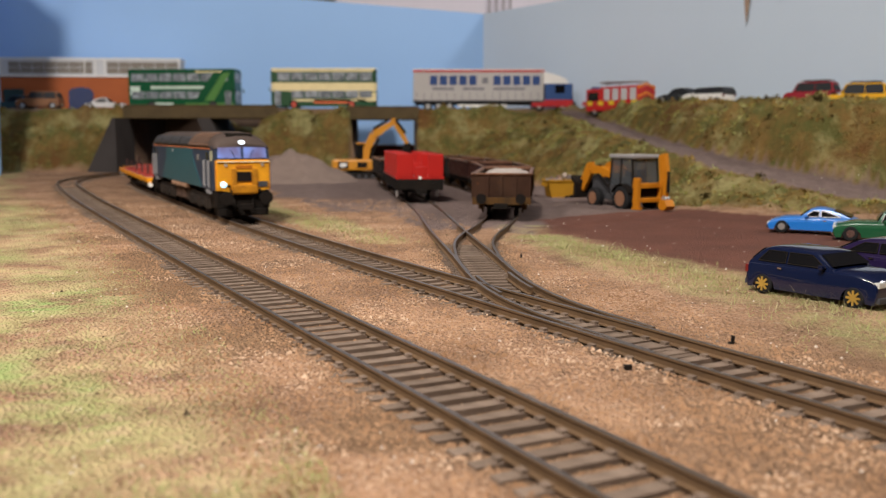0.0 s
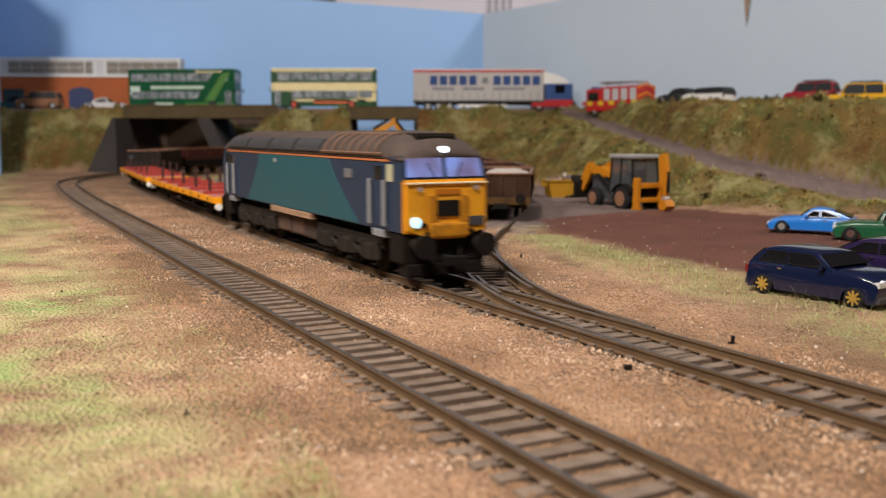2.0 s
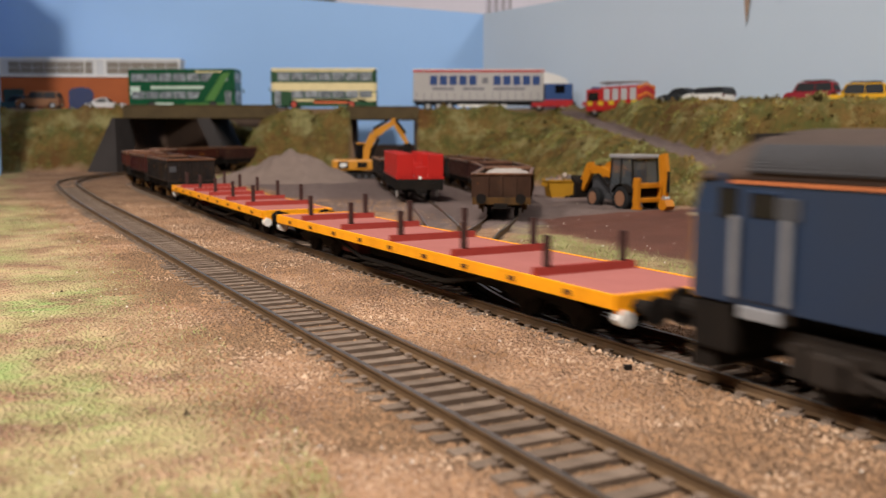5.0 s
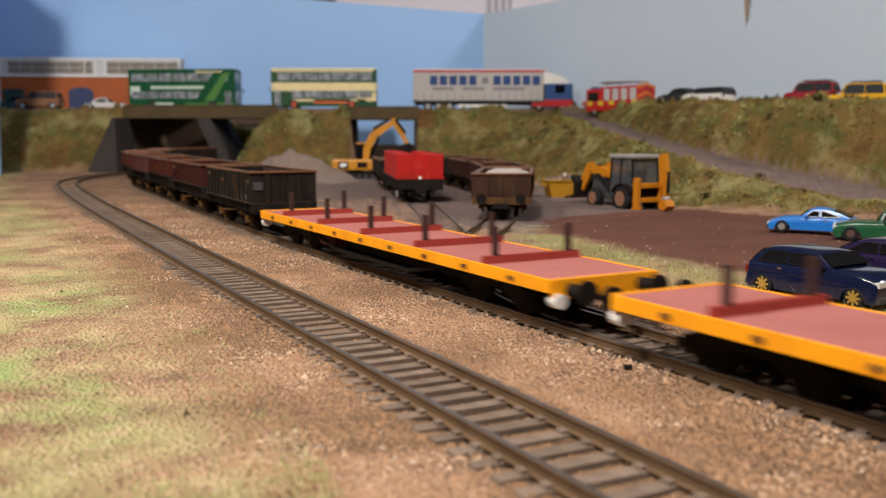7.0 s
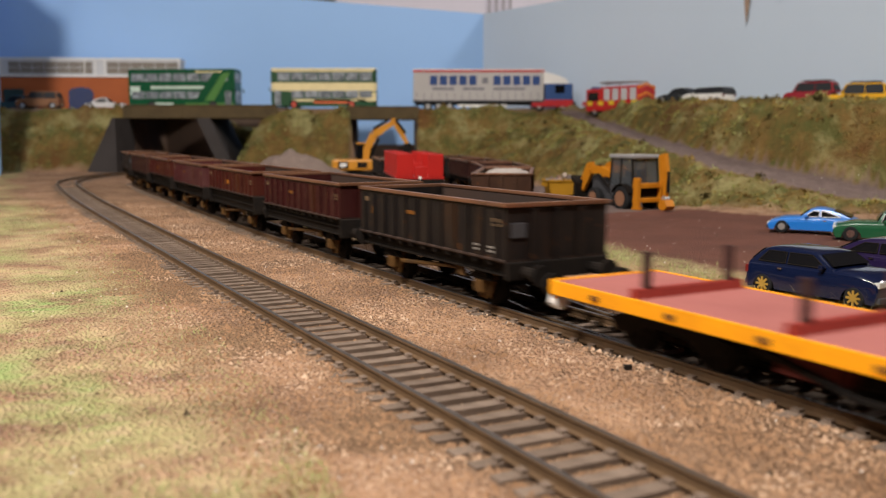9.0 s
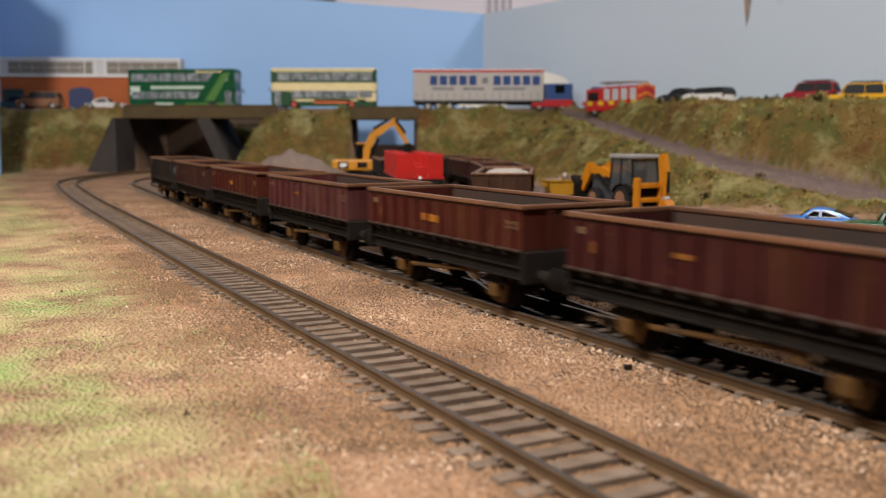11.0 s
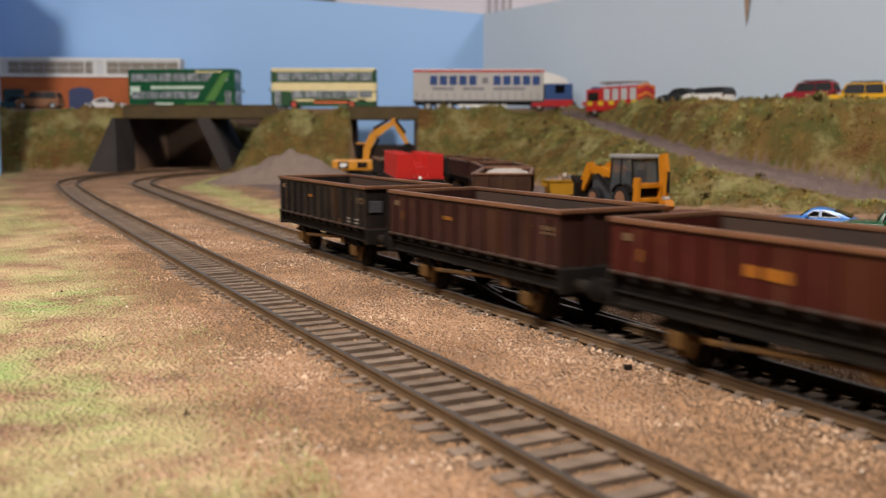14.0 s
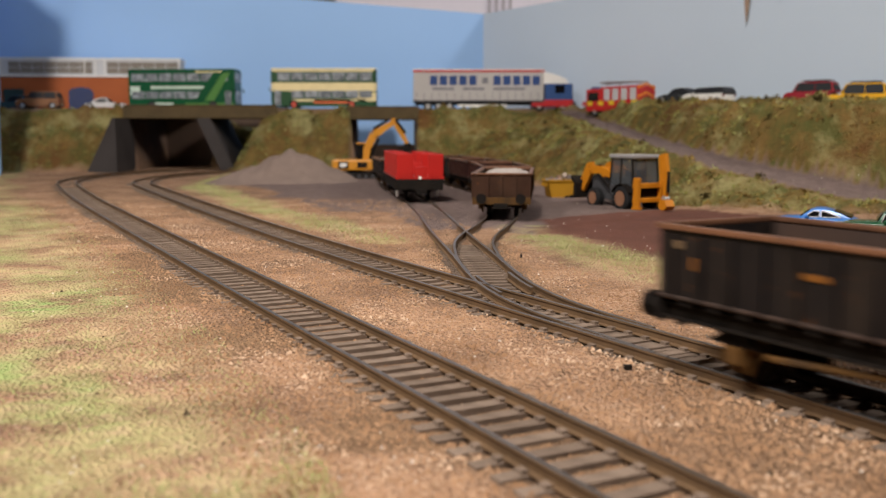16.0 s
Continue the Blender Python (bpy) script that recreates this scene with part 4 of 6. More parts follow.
def build_open(paint, label, group, load=None, bars=True, lo=14.6, hi=30.1):
    """A two-axle open box wagon: ribbed sides, worn rim, hollow inside, underframe."""
    w = thing("open_wagon", label, "wagon", group)
    m = PAINTS[paint]
    L, W = 47.5, 17.0
    fl = min(lo, 14.6)  # top of the running frame
    part("floor_plate", box(bmesh.new(), -L, L, -W + 0.2, W - 0.2, lo - 0.6, lo + 0.6), INSIDE, w)
    for side in (-1, 1):
        bm = bmesh.new()
        box(bm, -L, L, side * (W - 0.9), side * W, lo, hi)
        wall = part("side", bm, m, w)
        bm = bmesh.new()
        box(bm, -L + 0.9, L - 0.9, side * (W - 1.2), side * (W - 0.92), lo + 0.6, hi - 0.4)
        part("side_lining", bm, INSIDE, w)
        for x in np.linspace(-L + 4, L - 4, 12):
            bm = bmesh.new()
            prism(bm, [(x - 0.9, lo), (x + 0.9, lo), (x + 0.6, hi - 1), (x - 0.6, hi - 1)], side * W, side * (W + 0.75), "y")
            part("rib", bm, m, wall)
        bm = bmesh.new()
        box(bm, -L - 0.4, L + 0.4, side * (W - 1.5), side * (W + 0.7), hi - 0.2, hi + 0.95, 0.35)
        part("rim", bm, RIM, w, "worn copper-coloured top rim")
        bm = bmesh.new()
        box(bm, -L, L, side * (W - 0.2), side * (W + 0.75), lo - 0.1, lo + 0.6, 0.2)
        part("lower_ledge", bm, INSIDE, wall, "thin dull ledge along the foot of the side")
        for x in np.linspace(-L + 8, L - 8, 11):
            part("door_bracket", box(bmesh.new(), x - 0.8, x + 0.8, side * (W - 1.0), side * (W + 0.45), lo - 1.5, lo - 0.1, 0.15), BLACK, wall)
        bm = bmesh.new()
        box(bm, -L, L, side * (W - 3.2), side * (W - 1.7), fl - 3.6, lo, 0.2)
        for z in (fl - 3.6, fl - 0.6):
            box(bm, -L, L, side * (W - 1.8), side * (W - 0.9), z, z + 0.5)
        part("sole_bar", bm, BLACK, w)
        if bars:
            marks = [(-L + 5, 27.0, 3.2, 1.6, LABEL_PALE), (L - 4.5, 26.2, 4.2, 1.0, LABEL_PALE), (L - 4.5, 24.9, 4.2, 0.7, LABEL_PALE), (-L + 11, 23.4, 3.0, 2.6, LABEL_GOLD)]
            if paint == "red":
                marks += [(-6, 24.0, 3.6, 2.2, LABEL_BRIGHT), (-1.8, 23.9, 3.6, 2.2, LABEL_BRIGHT), (2.4, 23.8, 3.6, 2.2, LABEL_BRIGHT)]
            else:
                marks += [(-8, 24.6, 5.4, 1.1, LABEL_GOLD)]
            if paint == "black":
                marks += [(x, z, 4.6, 0.55, LABEL_WHITE) for x in (L - 14, L - 6.5) for z in (18.6, 17.4)]
            for x, z, a, b, mat in marks:
                bm = bmesh.new()
                box(bm, x - a / 2, x + a / 2, side * (W - 0.05), side * (W + 0.30), z - b / 2, z + b / 2)
                part("lettering_bar", bm, mat, wall)
        for x in (-29, 29):
            bm = bmesh.new()
            prism(bm, [(x - 7, fl - 3.2), (x + 7, fl - 3.2), (x + 3.6, 5), (x + 2.5, 2.4), (x - 2.5, 2.4), (x - 3.6, 5)], side * 11.4, side * 12.4, "y")
            box(bm, x - 2.4, x + 2.4, side * 12.2, side * 14.6, 4.2, 8.0, 0.5)
            part("axle_guard", bm, RUSTY, w, "rusty ochre axle guard and spring")
            bm = bmesh.new()
            for q in range(4):
                box(bm, x - 7 + q * 1.2, x + 7 - q * 1.2, side * 12.6, side * 14.0, 8.1 + q * 0.6, 8.6 + q * 0.6)
            part("leaf_spring", bm, BLACK, w)
        bm = bmesh.new()
        rod(bm, (-20, side * 14.5, 7.5), (20, side * 14.5, 10.5), 0.7, 6)
        box(bm, 18, 22, side * 14, side * 15, 8, 12.5, 0.2)
        part("brake_lever", bm, RUSTY, w)
    for e in (-1, 1):
        bm = bmesh.new()
        box(bm, e * (L - 0.9), e * L, -W + 0.9, W - 0.9, lo, hi)
        end = part("end", bm, m, w)
        if bars and paint == "black":
            part("end_plaque", box(bmesh.new(), e * L, e * (L + 0.5), -W + 1.6, -W + 6.4, hi - 8.5, hi - 4.4, 0.15), GREY_DARK, end, "small dark number plaque")
        for y in (-8, 0, 8):
            bm = bmesh.new()
            box(bm, e * L, e * (L + 0.7), y - 0.8, y + 0.8, lo, hi - 0.6, 0.15)
            part("end_rib", bm, m, end)
        bm = bmesh.new()
        box(bm, e * (L - 1.0), e * (L + 0.8), -W - 0.6, W + 0.6, hi - 0.2, hi + 1.02, 0.3)
        part("end_rim", bm, RIM, w)
        bm = bmesh.new()
        box(bm, e * (L - 0.6), e * (L + 1.2), -W, W, fl - 4.4, lo - 0.1, 0.3)
        part("buffer_beam", bm, BLACK if paint != "umber" else RUSTY, w)
        for side in (-1, 1):
            buffer(w, e * (L + 1), side * 11.3, 12.2, e, BLACK, 3.0, 8.0)
        coupling(w, e * (L - 1), e, 8)
        wheelset(w, e * 29, 6.0)
    part("underframe", box(bmesh.new(), -L + 4, L - 4, -6, 6, 8.4, fl - 0.7, 0.4), BLACK, w)
    if load:
        bm = bmesh.new()
        bmesh.ops.create_grid(bm, x_segments=26, y_segments=14, size=0.5)
        for v in bm.verts:
            v.co.x *= 2 * L - 3
            v.co.y *= 2 * W - 3
            d = 1 - max(abs(v.co.x) / (L - 1.4), abs(v.co.y) / (W - 1.4))
            v.co.z = hi - 3.5 + min(1, d * 2.2) * 4.2 + random.uniform(-0.8, 0.8)
        part("load", bm, load, w, "pale grey stone load")
    return w


def front_at(t):
    """Distance of the train's nose along the inner track."""
    return float(np.interp(t, [0, 1, 2, 3, 6.5, 9, 13, 14, 15, 16], [2118, 2249, 2370, 2495, 2904, 3198, 3673, 3797, 3917, 4043]))


TRAIN = [(build_loco(), 115.4, 60.0)]
flat = build_flat()
TRAIN.append((flat, 369.0, 82.0))
second = copy_thing(flat, Matrix())
for a, b in zip(flat.children_recursive, second.children_recursive):
    WHEELS.extend([(b, r, x, z) for ob, r, x, z in WHEELS if ob == a])
TRAIN.append((second, 628.0, 82.0))
for k, (paint, label, foot) in enumerate((
        ("black", "soot-black open box wagon with worn copper rim", 15.2), ("maroon", "maroon open box wagon with worn orange rim", 17.4),
        ("red", "rusty red open box wagon, empty", 18.8), ("dusty", "dusty maroon open box wagon with pale ribs", 17.2),
        ("red", "rusty red open box wagon with faded gold marks", 18.6), ("brown", "dull brown open box wagon, empty", 16.6),
        ("black", "soot-black open box wagon at the train's tail", 15.8))):
    TRAIN.append((build_open(paint, label, "open wagons in the train", lo=foot), 767 + 47.5 + 115 * k, 29.0))
MOVING_WHEELS = list(WHEELS)


def motions():
    for ob, back, half in TRAIN:
        rows = []
        for k in range(65):
            t = k * 0.25
            s = front_at(t) - back
            a, b = on(INNER, s + half)[0], on(INNER, s - half)[0]
            c, d = (a + b) / 2, a - b
            rows.append((t, place(c[0], c[1], 0, math.degrees(math.atan2(d[1], d[0])))))
        walk(ob, rows)
    for ob, radius, x, z in MOVING_WHEELS:
        rows = []
        for k in range(241):
            t = k / 15
            rows.append((t, place(x, 0, z, 0, 0, 0) @ Matrix.Rotation((front_at(t) - 2123) / radius, 4, "Y")))
        walk(ob, rows)


# ---- bridges, their walls and buildings along the cross road ----
ABUT = surface("dark_sooty_abutment", (0.055, 0.049, 0.048), (0.03, 0.026, 0.025), 0.9, 0, 25, 500, 0.6, 0.3)
LINER = surface("brown_tunnel_lining", (0.17, 0.115, 0.085), (0.10, 0.07, 0.055), 0.9, 0, 25, 500, 0.6, 0.3)
TARMAC = surface("grey_road_surface", (0.15, 0.135, 0.125), (0.10, 0.09, 0.082), 0.9, 0, 30, 700, 0.6, 0.3)


def build_bridge(name, label, x0, x1, z0, z1, y0=1288, y1=1400):
    b = thing(name, label, "bridge", "road bridges")
    part("deck", box(bmesh.new(), x0, x1, y0 + 5, y1, z1 - 11, z1 - 4, 0.2), TARMAC, b)
    for y in (y0, y1 - 5):
        bm = bmesh.new()
        box(bm, x0 - 3, x1 + 3, y, y + 5, z0, z1, 0.5)
        beam = part("girder", bm, BEAM, b, "dark weathered edge girder")
        for x in np.linspace(x0 + 8, x1 - 8, max(2, int((x1 - x0) / 22))):
            bm = bmesh.new()
            box(bm, x - 0.7, x + 0.7, y - 0.7, y, z0 + 2, z1 - 2)
            part("stiffener", bm, BEAM, beam)
        bm = bmesh.new()
        box(bm, x0 - 3, x1 + 3, y - 0.9, y + 5.6, z1 - 0.2, z1 + 1.3, 0.3)
        part("coping", bm, BEAM, beam)
    return b


bridge_a = build_bridge("road_bridge", "dark timber road bridge over the running tracks", -437, -232, 69.5, 86.5)
bridge_b = build_bridge("road_bridge", "short dark road bridge over the sidings", -129, -36, 68, 84.5)
for name, outline, y0, y1 in (
        ("abutment", [(-474, -4), (-433, -4), (-433, 69.4), (-437, 69.4)], 1236, 1312),
        ("abutment", [(-306, -4), (-286, -4), (-320, 69.4), (-338, 69.4)], 1284, 1404)):
    bm = bmesh.new()
    prism(bm, outline, y0, y1, "y")
    part(name, bm, ABUT, bridge_a, "dark sloping abutment")
part("rear_deck", box(bmesh.new(), -437, -385, 1400, 1478, 72, 82.6), TARMAC, bridge_a)
part("tunnel_lining", box(bmesh.new(), -500, -285, 1478, 1490, -4, 75), LINER, bridge_a)
for x in (-134, -37):
    part("pier", box(bmesh.new(), x - 3, x + 4, 1286, 1400, -4, 68, 0.4), ABUT, bridge_b)
# added strip, fills in the dark band low under the short bridge
wall = part("retaining_wall", box(bmesh.new(), -230, 30, 1480, 1488, -4, 31, 0.5), LINER)
tagged(wall, "low dark strip added behind the short bridge", "wall", kind="structure")


def text_on(name, words, size, x, y, z, material, parent, rz=0.0, spread_out=1.05):
    """Raised lettering standing upright and facing the viewer."""
    cu = bpy.data.curves.new(name, "FONT")
    cu.body, cu.size, cu.extrude, cu.align_x = words, size * MM, 0.00008, "CENTER"
    cu.space_character = spread_out
    tmp = bpy.data.objects.new(name, cu)
    scene.collection.objects.link(tmp)
    me = bpy.data.meshes.new_from_object(tmp.evaluated_get(bpy.context.evaluated_depsgraph_get()))
    bpy.data.objects.remove(tmp)
    me.materials.append(material)
    ob = new(name, me)
    ob.parent = parent
    ob.matrix_basis = place(x, y, z, rz, 90)
    return ob


BRICK = surface("orange_brick", (0.40, 0.115, 0.042), (0.27, 0.075, 0.03), 0.85, 0, 25, 900, 0.5, 0.3)
PALE = surface("pale_grey_cladding", (0.55, 0.56, 0.58), (0.42, 0.42, 0.43), 0.6)
TAN_GLASS = surface("tan_blind_window", (0.22, 0.19, 0.155), (0.15, 0.13, 0.11), 0.3)
BLUE_DOOR = surface("faded_blue_door", (0.045, 0.06, 0.14), (0.08, 0.085, 0.11), 0.6)


def build_factory():
    f = thing("factory_building", "orange brick factory with pale glazed upper storey", "building", at=place(-545, 1418, 83, 5))
    part("wall", box(bmesh.new(), -122, 148, 0, 46, 0, 50, 0.3), BRICK, f)
    upper = part("upper_storey", box(bmesh.new(), -119, 146, 3, 44, 52.2, 76, 0.6), PALE, f)
    part("cornice", box(bmesh.new(), -124, 150, -1.6, 47, 50, 52.2, 0.4), WHITE, f)
    part("roof", box(bmesh.new(), -120, 147, 2, 45, 76, 78.5, 0.4), WHITE, f)
    for x in list(np.arange(-106, 0, 17.6)) + list(np.arange(38, 140, 17.6)):
        part("window", box(bmesh.new(), x, x + 16.6, 2.2, 3.2, 55.5, 72.5, 0.2), TAN_GLASS, upper)
        part("glazing_bar", box(bmesh.new(), x, x + 16.6, 1.9, 2.25, 63.6, 64.3), PALE, upper)
    for x in (-119, 4, 20, 34, 145):
        part("mullion", box(bmesh.new(), x, x + 1.5, 1.8, 3.1, 52.5, 76, 0.1), WHITE, upper)
    bm = bmesh.new()
    prism(bm, [(-19, 0), (17, 0), (17, 28), (12, 33), (-1, 35), (-14, 33), (-19, 28)], -1.2, 0.1, "y")
    door = part("arched_door", bm, BLUE_DOOR, f, "faded blue arched door")
    for z in (9, 18, 27):
        part("door_rail", box(bmesh.new(), -18, 16, -1.7, -1.1, z, z + 1, 0.1), BLUE_DOOR, door)
    bm = bmesh.new()
    box(bm, -114, -84, -1, 0.1, 8, 32, 0.3)
    part("shutter", bm, surface("dark_teal_shutter", (0.03, 0.06, 0.065), None, 0.6), f, "dark teal shutter")
    return f


build_factory()

# ---- road vehicles ----
TYRE = RUBBER
HUB = surface("pale_alloy_hub", (0.55, 0.54, 0.52), None, 0.35, 0.7)
GOLD = surface("gold_alloy_spokes", (0.70, 0.45, 0.10), None, 0.3, 0.6)
LENS = surface("clear_headlamp_lens", (0.62, 0.62, 0.58), None, 0.15)
RED_LENS = surface("red_lamp_lens", (0.16, 0.012, 0.01), None, 0.3)
DULL_GLASS = surface("dusty_dark_glass", (0.02, 0.022, 0.026), (0.035, 0.037, 0.04), 0.55, 0, 40, 900, 0.3, 0)
CHROME = surface("bright_chrome", (0.75, 0.75, 0.76), None, 0.15, 1.0)


def car_paint(name, colour, rough=0.16):
    return surface(name, colour, tuple(c * 0.8 for c in colour), rough + 0.08, 0, 30, 1200, 0.25, 0.02, coat=0.7 if rough < 0.4 else 0.0)


def road_wheel(parent, x, y, r, width, out, hub=HUB, spokes=0):
    bm = bmesh.new()
    rod(bm, (x, y - width / 2, r), (x, y + width / 2, r), r, 20)
    bmesh.ops.bevel(bm, geom=[e for e in bm.edges if abs(e.verts[0].co.y - e.verts[1].co.y) < 1e-4], offset=r * 0.12, segments=1, affect="EDGES")
    w = part("wheel", bm, TYRE, parent)
    bm = bmesh.new()
    o = y + out * width / 2
    if spokes:
        star = []
        for k in range(spokes):
            for da, q in ((-0.14, 0.68), (0.14, 0.68), (math.pi / spokes, 0.27)):
                a = 2 * math.pi * k / spokes + da
                star.append((x + r * q * math.cos(a), r + r * q * math.sin(a)))
        prism(bm, star, o - out * 0.1, o + out * 0.35, "y")
    else:
        rod(bm, (x, o - out * 0.1, r), (x, o + out * 0.2, r), r * (0.5 if r < 4.5 else 0.6), 16)
        rod(bm, (x, o + out * 0.1, r), (x, o + out * 0.5, r), r * 0.2, 8)
    part("hub", bm, hub, w)
    return w


def curve_through(points, steps=4):
    """Points on a smooth curve through the given points, ends included."""
    p = [np.array(q, float) for q in points]
    p = [p[0]] + p + [p[-1]]
    out = []
    for a, b, c, d in zip(p, p[1:], p[2:], p[3:]):
        for u in np.arange(0, 1, 1 / steps):
            out.append(tuple(0.5 * (2 * b + (c - a) * u + (2 * a - 5 * b + 4 * c - d) * u * u + (3 * b - 3 * c + d - a) * u ** 3)))
    return out + [tuple(p[-1])]


def build_car(name, label, paint, L, W, H, shape, at, wheel_r=4.0, hub=HUB, spokes=0, glass_m=DARK_GLASS, roof=None, rack=False, category="car", trim=None):
    """shape: sill z, bonnet z at nose, bonnet z at screen, belt z; then x of nose-screen foot, screen top, roof end, tail-glass foot (front is +x), tail z."""
    sill, nose_z, cowl_z, belt, x_cowl, x_top, x_end, x_tail, tail_z = shape
    c = thing(name, label, category, "parked cars", at=at)
    h = L / 2
    xf, xb = h - L * 0.165, -h + L * 0.15
    arch = wheel_r * 1.22

    def arc(x):
        return [(x + arch * math.cos(a), sill + 0.2 + arch * 0.98 * math.sin(a)) for a in np.linspace(0, math.pi, 9)]

    low = [(h - 1.0, sill)] + arc(xf) + arc(xb) + [(-h + 0.8, sill)]
    top = [(-h, sill + 2), (-h + 0.3, tail_z - 1.5), (-h + 1.4, tail_z), (x_tail, belt), (x_cowl, cowl_z), (x_cowl + (h - x_cowl) * 0.5, (cowl_z + nose_z) / 2 + 0.5), (h - 2.2, nose_z), (h - 0.5, nose_z - 1.6), (h, sill + 2.5)]
    bm = bmesh.new()
    outline = low + top
    w = W / 2
    rings = []
    for u in (-1, -0.985, -0.94, -0.82, -0.5, 0, 0.5, 0.82, 0.94, 0.985, 1):
        # the flanks bulge at the waist and tuck in at sill and shoulder; the bonnet crowns gently
        k = (1 - abs(u) ** 5) ** 0.5
        ring = []
        for x, z in outline:
            lift = (z - sill) / max(cowl_z - sill, 1)
            tuck = 1 - 0.05 * max(0, lift - 0.45) - 0.03 * max(0, 0.3 - lift)
            ring.append((x * (1 - 0.022 * (1 - k)), u * w * tuck, z - 1.3 * (1 - k) * max(0, min(1, lift * 1.6 - 0.7)) + 0.35 * k * lift))
        rings.append(ring)
    loft(bm, rings)
    body = part("body", bm, paint, c, smooth=True)
    body.data.set_sharp_from_angle(angle=radians(38))
    bm = bmesh.new()
    cab = curve_through([(x_cowl + 0.6, cowl_z - 0.9), (x_top + (x_cowl - x_top) * 0.45, cowl_z + (H - cowl_z) * 0.6), (x_top, H - 0.55), ((x_top + x_end) / 2, H), (x_end, H - 0.45), (x_end + (x_tail - x_end) * 0.55, belt + (H - belt) * 0.52), (x_tail - 0.6, belt - 0.9)])
    rings = []
    for u in (-1, -0.985, -0.93, -0.8, -0.45, 0, 0.45, 0.8, 0.93, 0.985, 1):
        k = (1 - abs(u) ** 4) ** 0.5
        ring = []
        for x, z in cab:
            up = max(0, (z - belt) / max(H - belt, 1))
            ring.append((x * (1 - 0.03 * (1 - k) * up), u * w * 0.96 * (1 - 0.17 * up), z - 0.9 * (1 - k) * up))
        rings.append(ring)
    loft(bm, rings)
    shell = part("cabin", bm, roof or paint, c, smooth=True)
    shell.data.set_sharp_from_angle(angle=radians(50))
    # side glass in two panes a side, screens front and rear
    gl = H - 1.7
    for side in (-1, 1):
        def lean(x, z):
            k = (z - belt) / max(H - belt, 1)
            return (x, side * w * 0.96 * (1 - 0.17 * k) + side * 0.12, z)
        fx = x_top + (x_cowl - x_top) * 0.86
        mid = (x_top + x_end) / 2 - 0.5
        for a0, a1, b0, b1 in ((fx - 1.4, mid + 0.5, x_top - 0.4, mid + 0.5), (mid - 0.5, x_tail + (x_end - x_tail) * 0.35 + 1.4, mid - 0.5, x_end + 0.8)):
            bm = bmesh.new()
            quad = [lean(a0, belt + 0.5), lean(b0, gl), lean(b1, gl), lean(a1, belt + 0.5)]
            loft(bm, [quad, [(x, y - side * 0.5, z) for x, y, z in quad]])
            pane = part("side_window", bm, glass_m, c)
            edge = BLACK if trim is None else trim
            bm = bmesh.new()
            for q0, q1 in zip(quad, quad[1:] + quad[:1]):
                rod(bm, q0, q1, 0.2 if trim is None else 0.17, 6)
            part("window_frame", bm, edge, pane)
        bm = bmesh.new()
        box(bm, x_cowl - 4.2, x_cowl - 2.6, side * (w - 0.1), side * (w + 1.3), belt + 0.2, belt + 1.5, 0.2)
        part("door_mirror", bm, paint, c)
        bm = bmesh.new()
        box(bm, mid - 3, mid - 1.4, side * (w - 0.1), side * (w + 0.2), belt - 1.6, belt - 1.1)
        part("door_handle", bm, CHROME, body)
        part("headlight", box(bmesh.new(), h - 2.1, h - 0.15, side * (w - 4.2), side * (w - 0.6), nose_z - 2.4, nose_z - 0.7, 0.25), LENS, c, "clear headlight")
        part("tail_light", box(bmesh.new(), -h - 0.05, -h + 1.2, side * (w - 2.6), side * (w - 0.1), tail_z - 4.2, tail_z - 1.6, 0.2), RED_LENS, c, "red tail light")
        for x in (xf, xb):
            road_wheel(c, x, side * (w - 1.1), wheel_r, 2.3, side, hub, spokes)
    for x0, z0, x1, z1 in ((x_cowl, cowl_z, x_top, H), (x_tail, belt, x_end, H)):
        s = 1 if x0 > x1 else -1
        bm = bmesh.new()
        p0 = (x0 + (x1 - x0) * 0.10 + s * 0.55, z0 + (z1 - z0) * 0.12 + 0.3)
        p1 = (x0 + (x1 - x0) * 0.76 + s * 0.55, z0 + (z1 - z0) * 0.78)
        ring = [(p0[0], -w * 0.86, p0[1]), (p0[0], w * 0.86, p0[1]), (p1[0], w * 0.77, p1[1]), (p1[0], -w * 0.77, p1[1])]
        loft(bm, [ring, [(x - s * 0.6, y, z - 0.3) for x, y, z in ring]])
        part("windscreen", bm, glass_m, c)
    for x, n in ((h, "front_bumper"), (-h, "rear_bumper")):
        part(n, box(bmesh.new(), min(x * 0.955, x * 1.015), max(x * 0.955, x * 1.015), -w + 0.5, w - 0.5, sill + 0.6, sill + 2.4, 0.35), GREY_DARK if hub is not CHROME else CHROME, c)
    part("number_plate", box(bmesh.new(), -h - 0.5, -h - 0.2, -3, 3, sill + 2.6, sill + 3.8), CREAM, c)
    if rack:
        bm = bmesh.new()
        for y in (-w * 0.6, w * 0.6):
            rod(bm, (x_end + 2, y, H + 1.2), (x_top - 2, y, H + 1.2), 0.45, 6)
        for x in np.linspace(x_end + 3, x_top - 3, 5):
            rod(bm, (x, -w * 0.6, H + 1.2), (x, w * 0.6, H + 1.2), 0.4, 6)
            rod(bm, (x, -w * 0.6, H - 0.2), (x, -w * 0.6, H + 1.2), 0.4, 6)
        part("roof_rack", bm, BLACK, c)
    return c


